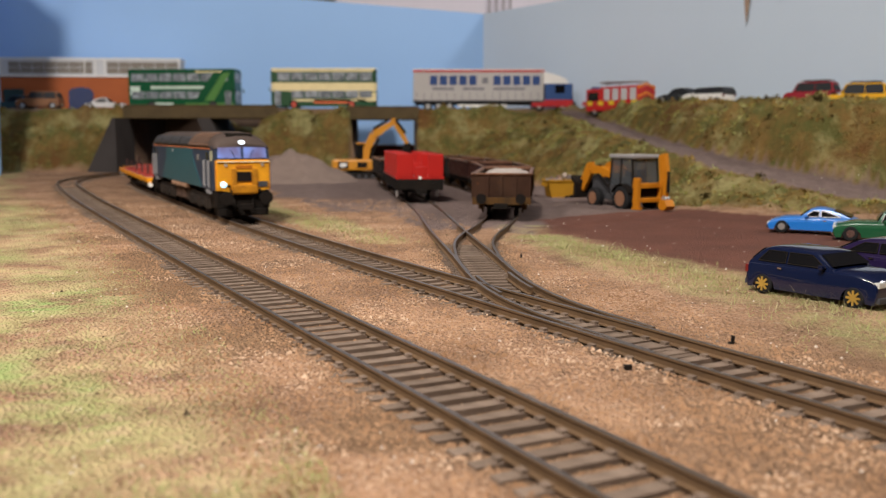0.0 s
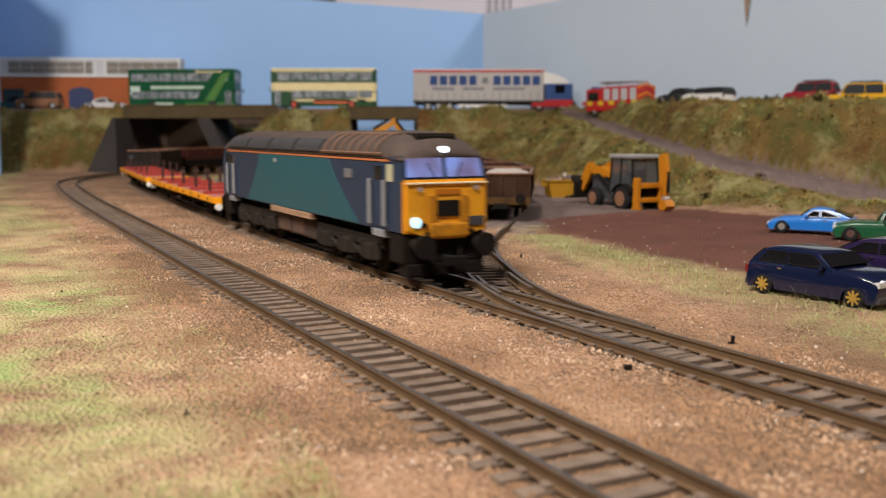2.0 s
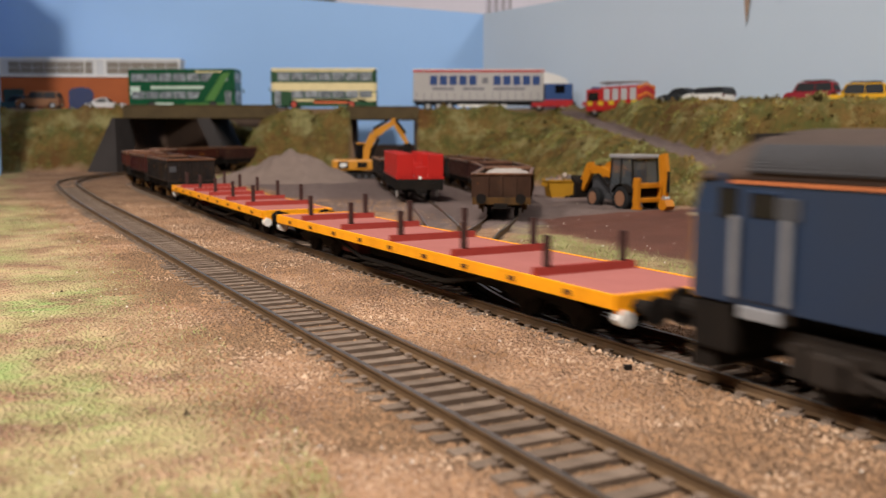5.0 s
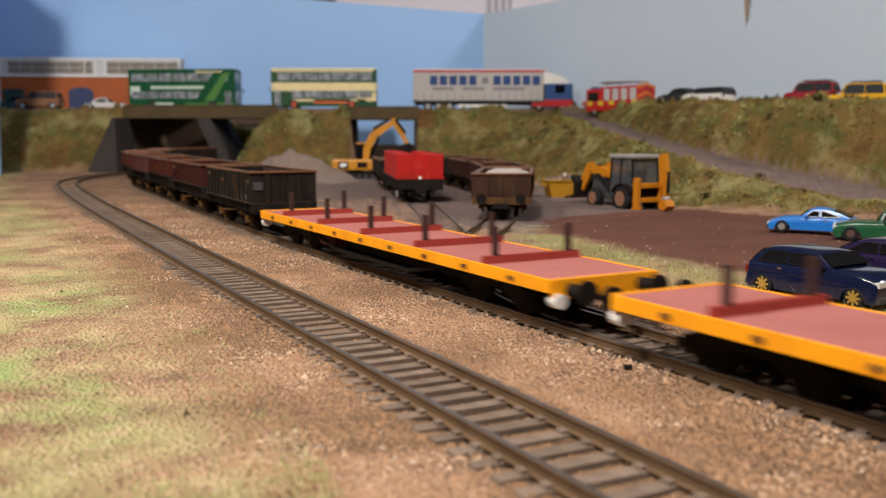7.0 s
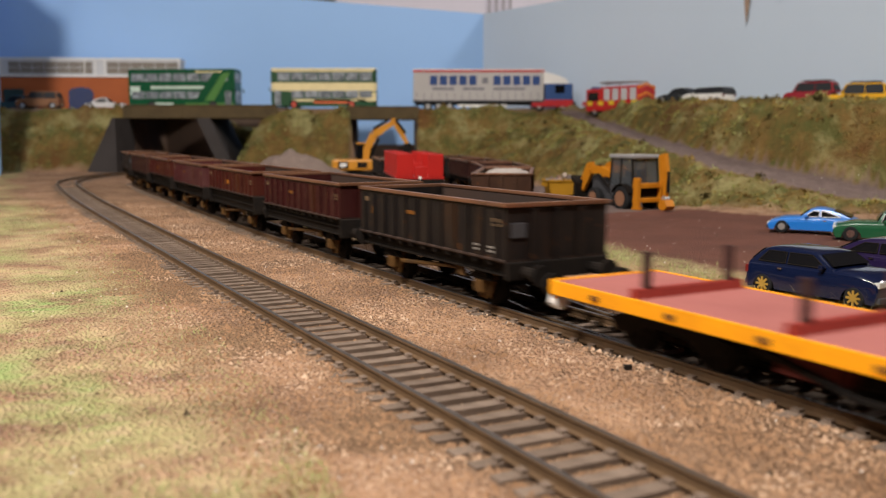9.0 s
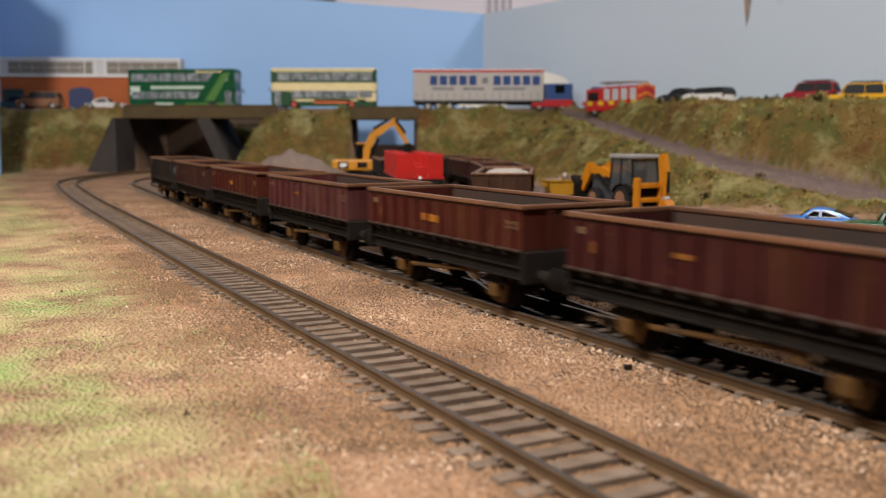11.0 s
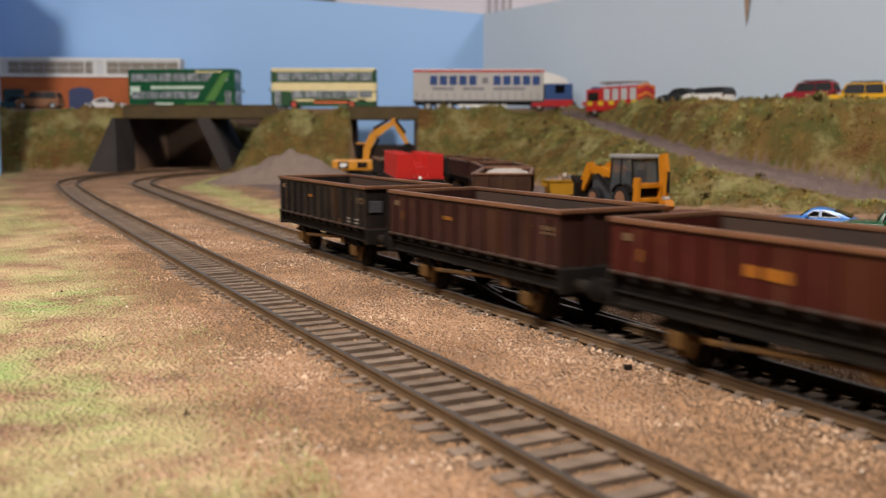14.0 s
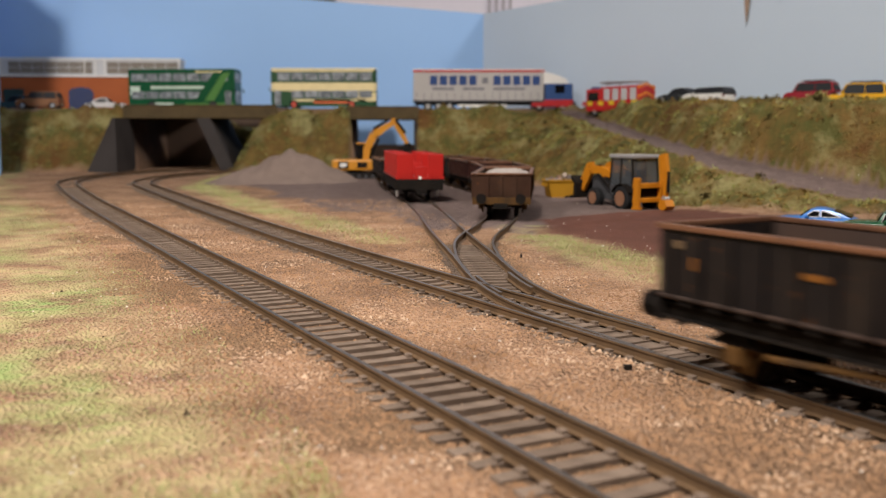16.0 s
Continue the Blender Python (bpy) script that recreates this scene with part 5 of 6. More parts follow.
NAVY_CAR = car_paint("midnight_blue_car_paint", (0.0045, 0.0085, 0.032), 0.08)
PURPLE_CAR = car_paint("dark_purple_car_paint", (0.016, 0.009, 0.042), 0.10)
BLUE_CAR = car_paint("bright_blue_car_paint", (0.012, 0.16, 0.55), 0.2)
GREEN_CAR = car_paint("racing_green_car_paint", (0.012, 0.085, 0.035), 0.18)
WHITE_CAR = car_paint("white_car_paint", (0.70, 0.69, 0.66), 0.45)
RED_CAR = car_paint("dark_red_car_paint", (0.28, 0.016, 0.028), 0.45)
YELLOW_CAR = car_paint("bright_yellow_car_paint", (0.80, 0.42, 0.01), 0.45)
BRONZE_CAR = car_paint("bronze_car_paint", (0.21, 0.10, 0.05), 0.5)
SPORT_WHITE = car_paint("pearl_white_car_paint", (0.55, 0.54, 0.53), 0.4)
DARK_CAR = car_paint("charcoal_car_paint", (0.03, 0.033, 0.036), 0.5)

HATCH = (2.0, 9.6, 11.0, 10.6, 8.5, 1.0, -16.5, -22.4, 10.8)
SPORT = (1.8, 6.8, 8.8, 8.6, 6.5, 0.5, -6.5, -19.5, 7.4)
ROADSTER = (1.8, 8.2, 9.6, 9.4, 5.0, 2.0, -9.0, -14.0, 8.0)
SALOON = (2.2, 9.0, 11.0, 11.0, 10.0, 2.0, -11.5, -21.0, 11.0)
SUV = (3.4, 13.0, 14.6, 14.6, 14.5, 9.0, -25.0, -28.5, 14.6)
GZ = GROUND_Z
build_car("hatchback_car", "midnight blue hatchback with gold star-spoke wheels in grass", NAVY_CAR, 48.0, 21.5, 16.3, HATCH, place(123.6, 294.2, GZ - 0.2, -57), 3.5, GOLD, 8)
build_car("coupe_car", "dark purple coupe parked behind the blue hatchback", PURPLE_CAR, 54, 22, 16.4, SALOON, place(161, 318, GZ, -53), 4.2, HUB, 0)
build_car("sports_car", "bright blue vintage sports coupe with dark windows", BLUE_CAR, 45.5, 19.5, 13.8, SPORT, place(197, 490, GZ, 153), 3.5, HUB, 0, trim=WHITE)
build_car("roadster_car", "racing green vintage sports car with chrome hubs", GREEN_CAR, 50, 20.5, 15.2, ROADSTER, place(218, 452, GZ, 156), 3.8, CHROME, 0, trim=CHROME)


def top_z(x, y):
    return float(height(np.array([[float(x)]]), np.array([[float(y)]]))[0][0, 0])


for name, label, paint, L, W, H, shape, x, y, rz, rack in (
        ("estate_car", "white luxury off-roader with black roof on the bank", WHITE_CAR, 56, 24, 21.0, SUV, 297, 1052, 128, False),
        ("saloon_car", "charcoal saloon car half hidden by the bank's grass", DARK_CAR, 52, 22, 18, SALOON, 276, 1092, 128, False),
        ("off_road_car", "dark red off-road car on top of the bank", RED_CAR, 50, 24, 25, SUV, 392, 1004, 140, True),
        ("off_road_car", "bright yellow off-road car with black roof rack", YELLOW_CAR, 62, 25, 26, SUV, 424, 962, 150, True)):
    build_car(name, label, paint, L, W, H, shape, place(x, y, top_z(x, y) + (-1.5 if paint in (WHITE_CAR, DARK_CAR) else 0.5), rz), 4.9, HUB, 0, DULL_GLASS, DARK_CAR if paint is WHITE_CAR else None, rack)
build_car("off_road_car", "bronze off-road car beside the brick factory", BRONZE_CAR, 60, 25, 25.0, SUV, place(-573, 1335, 83, 184), 5.0, HUB, 0, DULL_GLASS)
build_car("pickup_car", "dark teal car parked by the factory wall", car_paint("dark_teal_car_paint", (0.02, 0.06, 0.075)), 52, 23, 21, HATCH, place(-622, 1365, 83, 175), 4.3)
build_car("sports_car", "white low sports car beside the first bridge", SPORT_WHITE, 56, 24, 16.0, SPORT, place(-475, 1325, 83, 4), 4.3, HUB, 0, DULL_GLASS)


def build_bus(label, lower, middle, upper, L, at, stripes, front_right=True):
    """A double-deck bus, front towards +x, with window rows on both sides."""
    b = thing("double_decker_bus", label, "bus", "buses on the cross road", at=at)
    h, w = L / 2, 16.5
    for name, z0, z1, m in (("lower_body", 4.0, 25.0, lower), ("mid_body", 25.0, 36.5, middle), ("upper_body", 36.5, 54.0, upper)):
        bm = bmesh.new()
        box(bm, -h, h, -w, w, z0, z1, 0.0)
        bmesh.ops.bevel(bm, geom=[e for e in bm.edges if abs(e.verts[0].co.z - e.verts[1].co.z) > 1], offset=3.2, segments=3, affect="EDGES")
        part(name, bm, m, b)
    bm = bmesh.new()
    box(bm, -h + 0.6, h - 0.6, -w + 0.6, w - 0.6, 54.0, 56.6, 1.2)
    part("roof", bm, stripes[0], b)
    for side in (-1, 1):
        n = 7
        step = (L - 14) / n
        for k in range(n):
            x = -h + 6 + k * step
            part("upper_window", box(bmesh.new(), x, x + step - 1.6, side * (w - 0.1), side * (w + 0.25), 39.5, 50.5, 0.3), BUS_GLASS, b)
            if k < n - 1:
                part("lower_window", box(bmesh.new(), x, x + step - 1.6, side * (w - 0.1), side * (w + 0.25), 15.5, 25.5, 0.3), BUS_GLASS, b)
        part("door", box(bmesh.new(), h - 14, h - 5, side * (w - 0.1), side * (w + 0.3), 5.5, 25.5, 0.3), BUS_GLASS, b)
        for name, x0, x1, z0, z1, m in stripes[1:]:
            part(name, box(bmesh.new(), x0, x1, side * (w - 0.05), side * (w + 0.15), z0, z1), m, b)
        for x in (h - 32, -h + 35):
            road_wheel(b, x, side * (w - 1.4), 6.4, 3.4, side, RED_HUB if middle is CREAM else GREY_DARK)
    for z0, z1 in ((37.8, 51), (10, 26)):
        part("front_screen", box(bmesh.new(), h - 0.1, h + 0.3, -w + 2.5, w - 2.5, z0, z1, 0.3), BUS_GLASS, b)
        part("rear_window", box(bmesh.new(), -h - 0.3, -h + 0.1, -w + 4, w - 4, z0 + 2, z1, 0.3), BUS_GLASS, b)
    for side in (-1, 1):
        part("mirror", box(bmesh.new(), h + 1, h + 2.2, side * (w + 0.5), side * (w + 2.5), 24, 30, 0.3), BLACK, b)
    return b


# pale patches in the glass are painted, for light showing in the windows
BUS_GLASS = surface("bus_glass_painted_light", (0.045, 0.052, 0.06), (0.46, 0.50, 0.54), 0.1, 0, 150, 900, 0.9, 0)
RED_HUB = surface("red_wheel_hub", (0.5, 0.09, 0.06), None, 0.5)
BUS_GREEN = surface("deep_green_bus_paint", (0.018, 0.075, 0.03), None, 0.3)
BUS_GREEN2 = surface("bright_green_bus_paint", (0.010, 0.085, 0.034), None, 0.25)
BUS_LIME = surface("lime_green_graphic", (0.08, 0.22, 0.05), None, 0.35)
BUS_MINT = surface("pale_mint_graphic", (0.55, 0.68, 0.58), None, 0.35)
ADVERT = surface("orange_red_advert", (0.70, 0.14, 0.04), None, 0.4)
CREAM_BUS = surface("cream_bus_paint", (0.78, 0.66, 0.36), None, 0.35)
CREAM = CREAM_BUS
build_bus("cream and dark green double-decker bus with orange advert", BUS_GREEN, CREAM_BUS, BUS_GREEN, 148, place(-168, 1338, 83, 180),
          (CREAM_BUS, ("cream_band", -60, 44, 10.5, 13.5, CREAM_BUS), ("advert_panel", -37, 14, 7.6, 13.0, ADVERT), ("cream_skirt", -74, -47, 10.5, 23, CREAM_BUS), ("roof_band", -70, 72, 51.6, 53.8, CREAM_BUS)))
build_bus("bright green double-decker bus with pale leaf graphics", BUS_GREEN2, BUS_GREEN2, BUS_GREEN2, 156, place(-368, 1342, 82, -6),
          (BUS_GREEN2, ("mint_band", -44, 34, 29, 33, BUS_MINT), ("roof_light", 22, 60, 51.5, 53.5, CREAM_BUS), ("lime_skirt", 6, 76, 6, 9.5, BUS_LIME), ("mint_patch", -74, -60, 20, 33, BUS_MINT), ("mint_skirt", -38, -12, 5, 10, BUS_MINT)))
# the raked green stair band of the second bus
bus = [o for o in scene.objects if o.name.startswith("double_decker_bus")][-1]
for u0, u1, m in ((28, 40, BUS_GREEN2), (42, 50, BUS_LIME)):
    bm = bmesh.new()
    prism(bm, [(u0 - 8, 12), (u0 + 6, 12), (u1 + 22, 51), (u1 + 8, 51)], -17.0, -16.4, "y")
    part("stair_band", bm, m, bus)

LORRY_BLUE = surface("lorry_blue_paint", (0.035, 0.085, 0.24), None, 0.35)
LORRY_RED = surface("lorry_red_paint", (0.48, 0.025, 0.03), None, 0.35)
CURTAIN = surface("grey_curtain_side", (0.42, 0.40, 0.385), (0.36, 0.34, 0.33), 0.6)
LETTER_BLUE = surface("navy_lettering", (0.035, 0.07, 0.20), None, 0.6)
LETTER_GREY = surface("grey_lettering", (0.20, 0.20, 0.22), None, 0.6)


def build_lorry():
    b = thing("articulated_lorry", "grey curtain-sided lorry with blue, red and white cab", "lorry", at=place(49, 1314, 80, 0))
    trailer = part("trailer_body", box(bmesh.new(), -90, 90, -16.5, 16.5, 13, 55, 0.6), CURTAIN, b)
    part("trailer_chassis", box(bmesh.new(), -88, 74, -10, 10, 8, 13, 0.4), BLACK, b)
    for z0, z1, m in ((52.5, 55.4, LORRY_RED), (55.4, 56.6, WHITE), (11.6, 14.2, GREY_DARK)):
        part("edge_band", box(bmesh.new(), -90.6, 90.6, -17, 17, z0, z1, 0.2), m, trailer)
    for x in np.arange(-86, 90, 10.5):
        part("curtain_strap", box(bmesh.new(), x, x + 0.8, -16.9, -16.4, 14, 25), LETTER_GREY, trailer)
    # the firm's name as plain blue blocks
    for k, x in enumerate([-67.5 + 13.5 * i for i in range(5)] + [20 + 13.5 * i for i in range(5)]):
        part("name_block", box(bmesh.new(), x + 0.6, x + 10.6, -16.85, -16.4, 35.0, 47.5, 0.0), LETTER_BLUE, trailer)
    part("name_mark", box(bmesh.new(), 5, 13, -16.85, -16.4, 37, 45), LETTER_GREY, trailer)
    for x0, x1 in ((-52, -22), (-10, 20), (32, 76)):
        part("lettering_bar", box(bmesh.new(), x0 - 12, x1 - 12, -16.85, -16.4, 28.2, 31.4), LETTER_GREY, trailer)
    for x in (-70, -55, -40):
        for side in (-1, 1):
            road_wheel(b, x, side * 13, 6.0, 5, side)
    part("side_guard", box(bmesh.new(), -28, 40, -15.5, -15.0, 5, 8.5, 0.2), WHITE, b)
    cab = part("cab", box(bmesh.new(), 92, 130, -16, 16, 14, 37, 1.0), LORRY_BLUE, b)
    bm = bmesh.new()
    prism(bm, [(80, 37), (125, 37), (121, 44), (108, 49), (92, 53), (80, 53)], -15, 15, "y")
    part("air_deflector", bm, WHITE, b, "white roof air deflector")
    part("cab_base", box(bmesh.new(), 74, 131, -16.3, 16.3, 5.5, 15, 0.6), LORRY_RED, b)
    part("side_window", box(bmesh.new(), 106, 119, -16.5, -15.9, 24, 35, 0.4), DARK_GLASS, cab)
    part("windscreen", box(bmesh.new(), 129.8, 130.5, -14, 14, 24, 35.5, 0.3), DARK_GLASS, cab)
    part("grille", box(bmesh.new(), 129.8, 130.8, -13, 13, 15, 23, 0.3), BLACK, cab)
    for x in (84, 116):
        for side in (-1, 1):
            road_wheel(b, x, side * 13.5, 6.4, 4.4, side)
    return b


build_lorry()
FIRE_RED = surface("fire_engine_red", (0.55, 0.02, 0.02), None, 0.3)
FIRE_YELLOW = surface("reflective_yellow", (0.80, 0.55, 0.03), None, 0.4)
CHEVRON = surface("orange_chevron", (0.80, 0.25, 0.02), None, 0.4)


def build_fire_engine():
    x, y = 225, 1196
    b = thing("fire_engine", "red fire engine with yellow squares and rear chevrons", "fire engine", at=place(x, y, top_z(x, y) - 8, 121) @ Matrix.Diagonal((0.92, 0.92, 0.92, 1)))
    body = part("body", box(bmesh.new(), -52, 22, -16, 16, 7, 40, 0.8), FIRE_RED, b)
    part("cab", box(bmesh.new(), 22, 53, -16, 16, 7, 38, 1.6), FIRE_RED, b)
    part("chassis", box(bmesh.new(), -50, 50, -12, 12, 4, 8, 0.4), BLACK, b)
    for side in (-1, 1):
        part("side_window", box(bmesh.new(), 26, 48, side * 15.9, side * 16.3, 21, 33, 0.4), DARK_GLASS, b)
        for k, x0 in enumerate(np.arange(-52, 50, 11.3)):
            for j in range(1, 2):
                m = FIRE_YELLOW if (k + j) % 2 else FIRE_RED
                part("check_square", box(bmesh.new(), x0, x0 + 11, side * 15.95, side * 16.25, 9 + j * 6, 15 + j * 6), m, body)
        for k in range(4):
            part("shutter", box(bmesh.new(), -50 + k * 17.5, -38 + k * 17.5, side * 15.95, side * 16.3, 21.4, 37, 0.3), PALE, body)
        for x0 in (34, -30):
            road_wheel(b, x0, side * 13.6, 6.4, 4.2, side)
    for k in range(6):
        for side in (-1, 1):
            bm = bmesh.new()
            z0 = 4 + k * 6
            prism(bm, [(side * 0.2, z0 + 7), (side * 15.8, z0 - 2 + 3), (side * 15.8, z0 + 4), (side * 0.2, z0 + 10)], -52.7, -52.05, "x")
            part("chevron", bm, CHEVRON if k % 2 else FIRE_RED, body)
    part("windscreen", box(bmesh.new(), 52.8, 53.4, -14, 14, 20, 33, 0.3), DARK_GLASS, b)
    bm = bmesh.new()
    for y0 in (-8, -2, 4, 10):
        rod(bm, (-46, y0, 45), (30, y0, 47), 0.8, 6)
    for x0 in np.arange(-44, 30, 6):
        rod(bm, (x0, -8, 45.3), (x0, 10, 45.3), 0.6, 6)
    for x0 in (-40, 0, 26):
        rod(bm, (x0, 0, 39.5), (x0, 0, 45.5), 1.2, 6)
    part("ladder", bm, SILVER, b, "silver roof ladder")
    part("light_bar", box(bmesh.new(), 38, 46, -13, 13, 38, 41, 0.6), LORRY_BLUE, b)
    return b


build_fire_engine()

# ---- yard: wagons on the sidings, machines, skip, heap ----
def park(ob, line, s, flip=False):
    p, h = on(line, s)
    ob.matrix_world = place(p[0], p[1], 0, math.degrees(h) + (180 if flip else 0))


STONE = surface("pale_grey_stone", (0.42, 0.38, 0.35), (0.25, 0.22, 0.20), 0.95, 0, 160, 900, 0.7, 0.8)
GRAVEL = surface("grey_brown_gravel", (0.215, 0.162, 0.138), (0.15, 0.115, 0.098), 0.95, 0, 60, 900, 0.6, 0.9)
w1 = build_open("umber", "umber open wagon loaded with pale stone", "wagons on the sidings", STONE, False, 12.6, 25.6)
park(w1, SIDING_B, 182 + 84)
for k, (s, paint, label) in enumerate(((385, "brown", "brown open wagon behind the stone wagon"), (500, "brown", "brown open wagon far along the siding"), (615, "black", "soot-black open wagon far along the siding"))):
    park(build_open(paint, label, "wagons on the sidings", None, False, 12.6, 25.6), SIDING_B, s)
RED_TOY = surface("bright_red_plastic", (0.42, 0.012, 0.008), (0.26, 0.008, 0.007), 0.42)


def build_red_wagon():
    w = thing("red_wagon", "bright red wagon with stepped bulkheads on black frame", "wagon", "wagons on the sidings")
    part("frame", box(bmesh.new(), -60, 60, -17, 17, 8.5, 16.5, 0.5), BLACK, w)
    part("floor_plate", box(bmesh.new(), -60, 60, -17.6, 17.6, 16.5, 18.5, 0.3), RED_TOY, w)
    for side in (-1, 1):
        part("side", box(bmesh.new(), -60, 60, side * 15.9, side * 17.0, 18.5, 34.6, 0.3), RED_TOY, w)
        for x in np.linspace(-50, 50, 6):
            part("rib", box(bmesh.new(), x - 1, x + 1, side * 16.9, side * 17.6, 18.5, 34.6, 0.2), RED_TOY, w)
    for e in (-1, 1):
        for y0, y1, top in ((-17.0, -6.2, 34.4), (-5.2, 4.0, 25.5), (5.0, 17.0, 34.8)):
            part("bulkhead", box(bmesh.new(), e * 58, e * 60.2, y0, y1, 18.4, top, 0.4), RED_TOY, w)
        for y0, y1, top in ((-16.3, -5.6, 34), (-5.6, 4.0, 27), (4.0, 16.3, 35)):
            part("partition", box(bmesh.new(), e * 20, e * 22, y0, y1, 18.4, top, 0.4), RED_TOY, w)
        for side in (-1, 1):
            buffer(w, e * 60, side * 11, 12, e, BLACK, 3, 6)
        wheelset(w, e * 38, 6.4, BLACK)
        for side in (-1, 1):
            bm = bmesh.new()
            rod(bm, (e * 38, side * 14.4, 6.4), (e * 38, side * 15.6, 6.4), 4.2, 16)
            part("wheel_cover", bm, WHITE if e < 0 else BLACK, w, "white wheel disc" if e < 0 else "black wheel disc")
        coupling(w, e * 59, e, 8)
    part("tail_lamp", rod(bmesh.new(), (-60.2, 0, 17.5), (-61.5, 0, 17.5), 1.2, 10), WHITE, w, "small white lamp")
    return w


red = build_red_wagon()
park(red, SIDING_A, 532)
dark = build_open("black", "soot-black open wagon with scrap behind the red wagon", "wagons on the sidings", GRAVEL, False, 12.6, 25.6)
park(dark, SIDING_A, 665)

CAT = surface("machine_yellow_paint", (0.56, 0.235, 0.012), (0.33, 0.13, 0.012), 0.45)
JCB = surface("machine_orange_yellow_paint", (0.52, 0.19, 0.010), (0.24, 0.085, 0.010), 0.5)


def limb(bm, pts, width, deep):
    """A tapering box-section arm along points in the x-z plane."""
    for (x0, z0), (x1, z1), d0, d1 in zip(pts, pts[1:], deep, deep[1:]):
        dx, dz = x1 - x0, z1 - z0
        n = math.hypot(dx, dz)
        px, pz = -dz / n, dx / n
        prism(bm, [(x0 - px * d0, z0 - pz * d0), (x1 - px * d1, z1 - pz * d1), (x1 + px * d1, z1 + pz * d1), (x0 + px * d0, z0 + pz * d0)], -width, width, "y")


def build_excavator():
    m = thing("excavator", "yellow tracked excavator with raised boom in the yard", "excavator", at=place(-97, 1046, GZ, 4))
    for side in (-1, 1):
        bm = bmesh.new()
        ring = [(-22 + 4.5 * math.cos(a), 4.5 + 4.5 * math.sin(a)) for a in np.linspace(math.pi / 2, 1.5 * math.pi, 7)] + [(20 + 4.5 * math.cos(a), 4.5 + 4.5 * math.sin(a)) for a in np.linspace(-math.pi / 2, math.pi / 2, 7)]
        prism(bm, ring, side * 9, side * 16, "y")
        track = part("crawler_track", bm, BLACK, m)
        for x in np.linspace(-20, 18, 6):
            part("roller", rod(bmesh.new(), (x, side * 15.8, 4.5), (x, side * 16.6, 4.5), 2.2, 10), GREY_DARK, track)
    part("blade", box(bmesh.new(), -34, -31, -16, 16, 0.5, 7, 0.5), BLACK, m)
    part("slew_ring", rod(bmesh.new(), (-2, 0, 8), (-2, 0, 11), 9, 16), BLACK, m)
    house = part("house", box(bmesh.new(), -27, 20, -15, 15, 11, 23, 2.0), CAT, m)
    part("logo_plate", box(bmesh.new(), -20, -9, -15.4, -14.9, 13, 21, 0.1), BLACK, house, "black square maker's plate")
    part("logo_block", box(bmesh.new(), -18, -11, -15.7, -15.3, 15, 19, 0.1), WHITE, house)
    part("grille", box(bmesh.new(), 1, 12, -15.4, -14.9, 14, 20, 0.2), BLACK, house)
    cab = part("cab", box(bmesh.new(), 0, 18, 2, 14.5, 23, 40, 1.0), DARK_GLASS, m)
    part("cab_roof", box(bmesh.new(), -1, 19, 1.5, 15, 40, 41.6, 0.4), CAT, cab)
    bm = bmesh.new()
    limb(bm, [(10, 20), (12, 36), (20, 51), (43, 65)], 2.6, [3.0, 4.2, 4.6, 2.6])
    boom = part("boom", bm, CAT, m, "bent yellow boom")
    bm = bmesh.new()
    limb(bm, [(40, 68), (45, 62), (57, 40)], 2.2, [2.0, 3.6, 2.0])
    part("dipper_arm", bm, CAT, m, "yellow dipper arm")
    for a, b, r in (((19, 57), (36, 67), 1.4), ((44, 67), (55, 52), 1.4), ((16, 24), (25, 47), 1.5)):
        bm = bmesh.new()
        rod(bm, (a[0], -3.2, a[1]), (b[0], -3.2, b[1]), r, 8)
        rod(bm, (a[0], 3.2, a[1]), (b[0], 3.2, b[1]), r, 8)
        part("hydraulic_ram", bm, BLACK, boom)
    bm = bmesh.new()
    prism(bm, [(53, 40), (61, 41), (60, 33), (53, 28), (44, 29), (45, 33), (51, 34)], -7, 7, "y")
    part("bucket", bm, BLACK, m, "black bucket")
    return m


build_excavator()


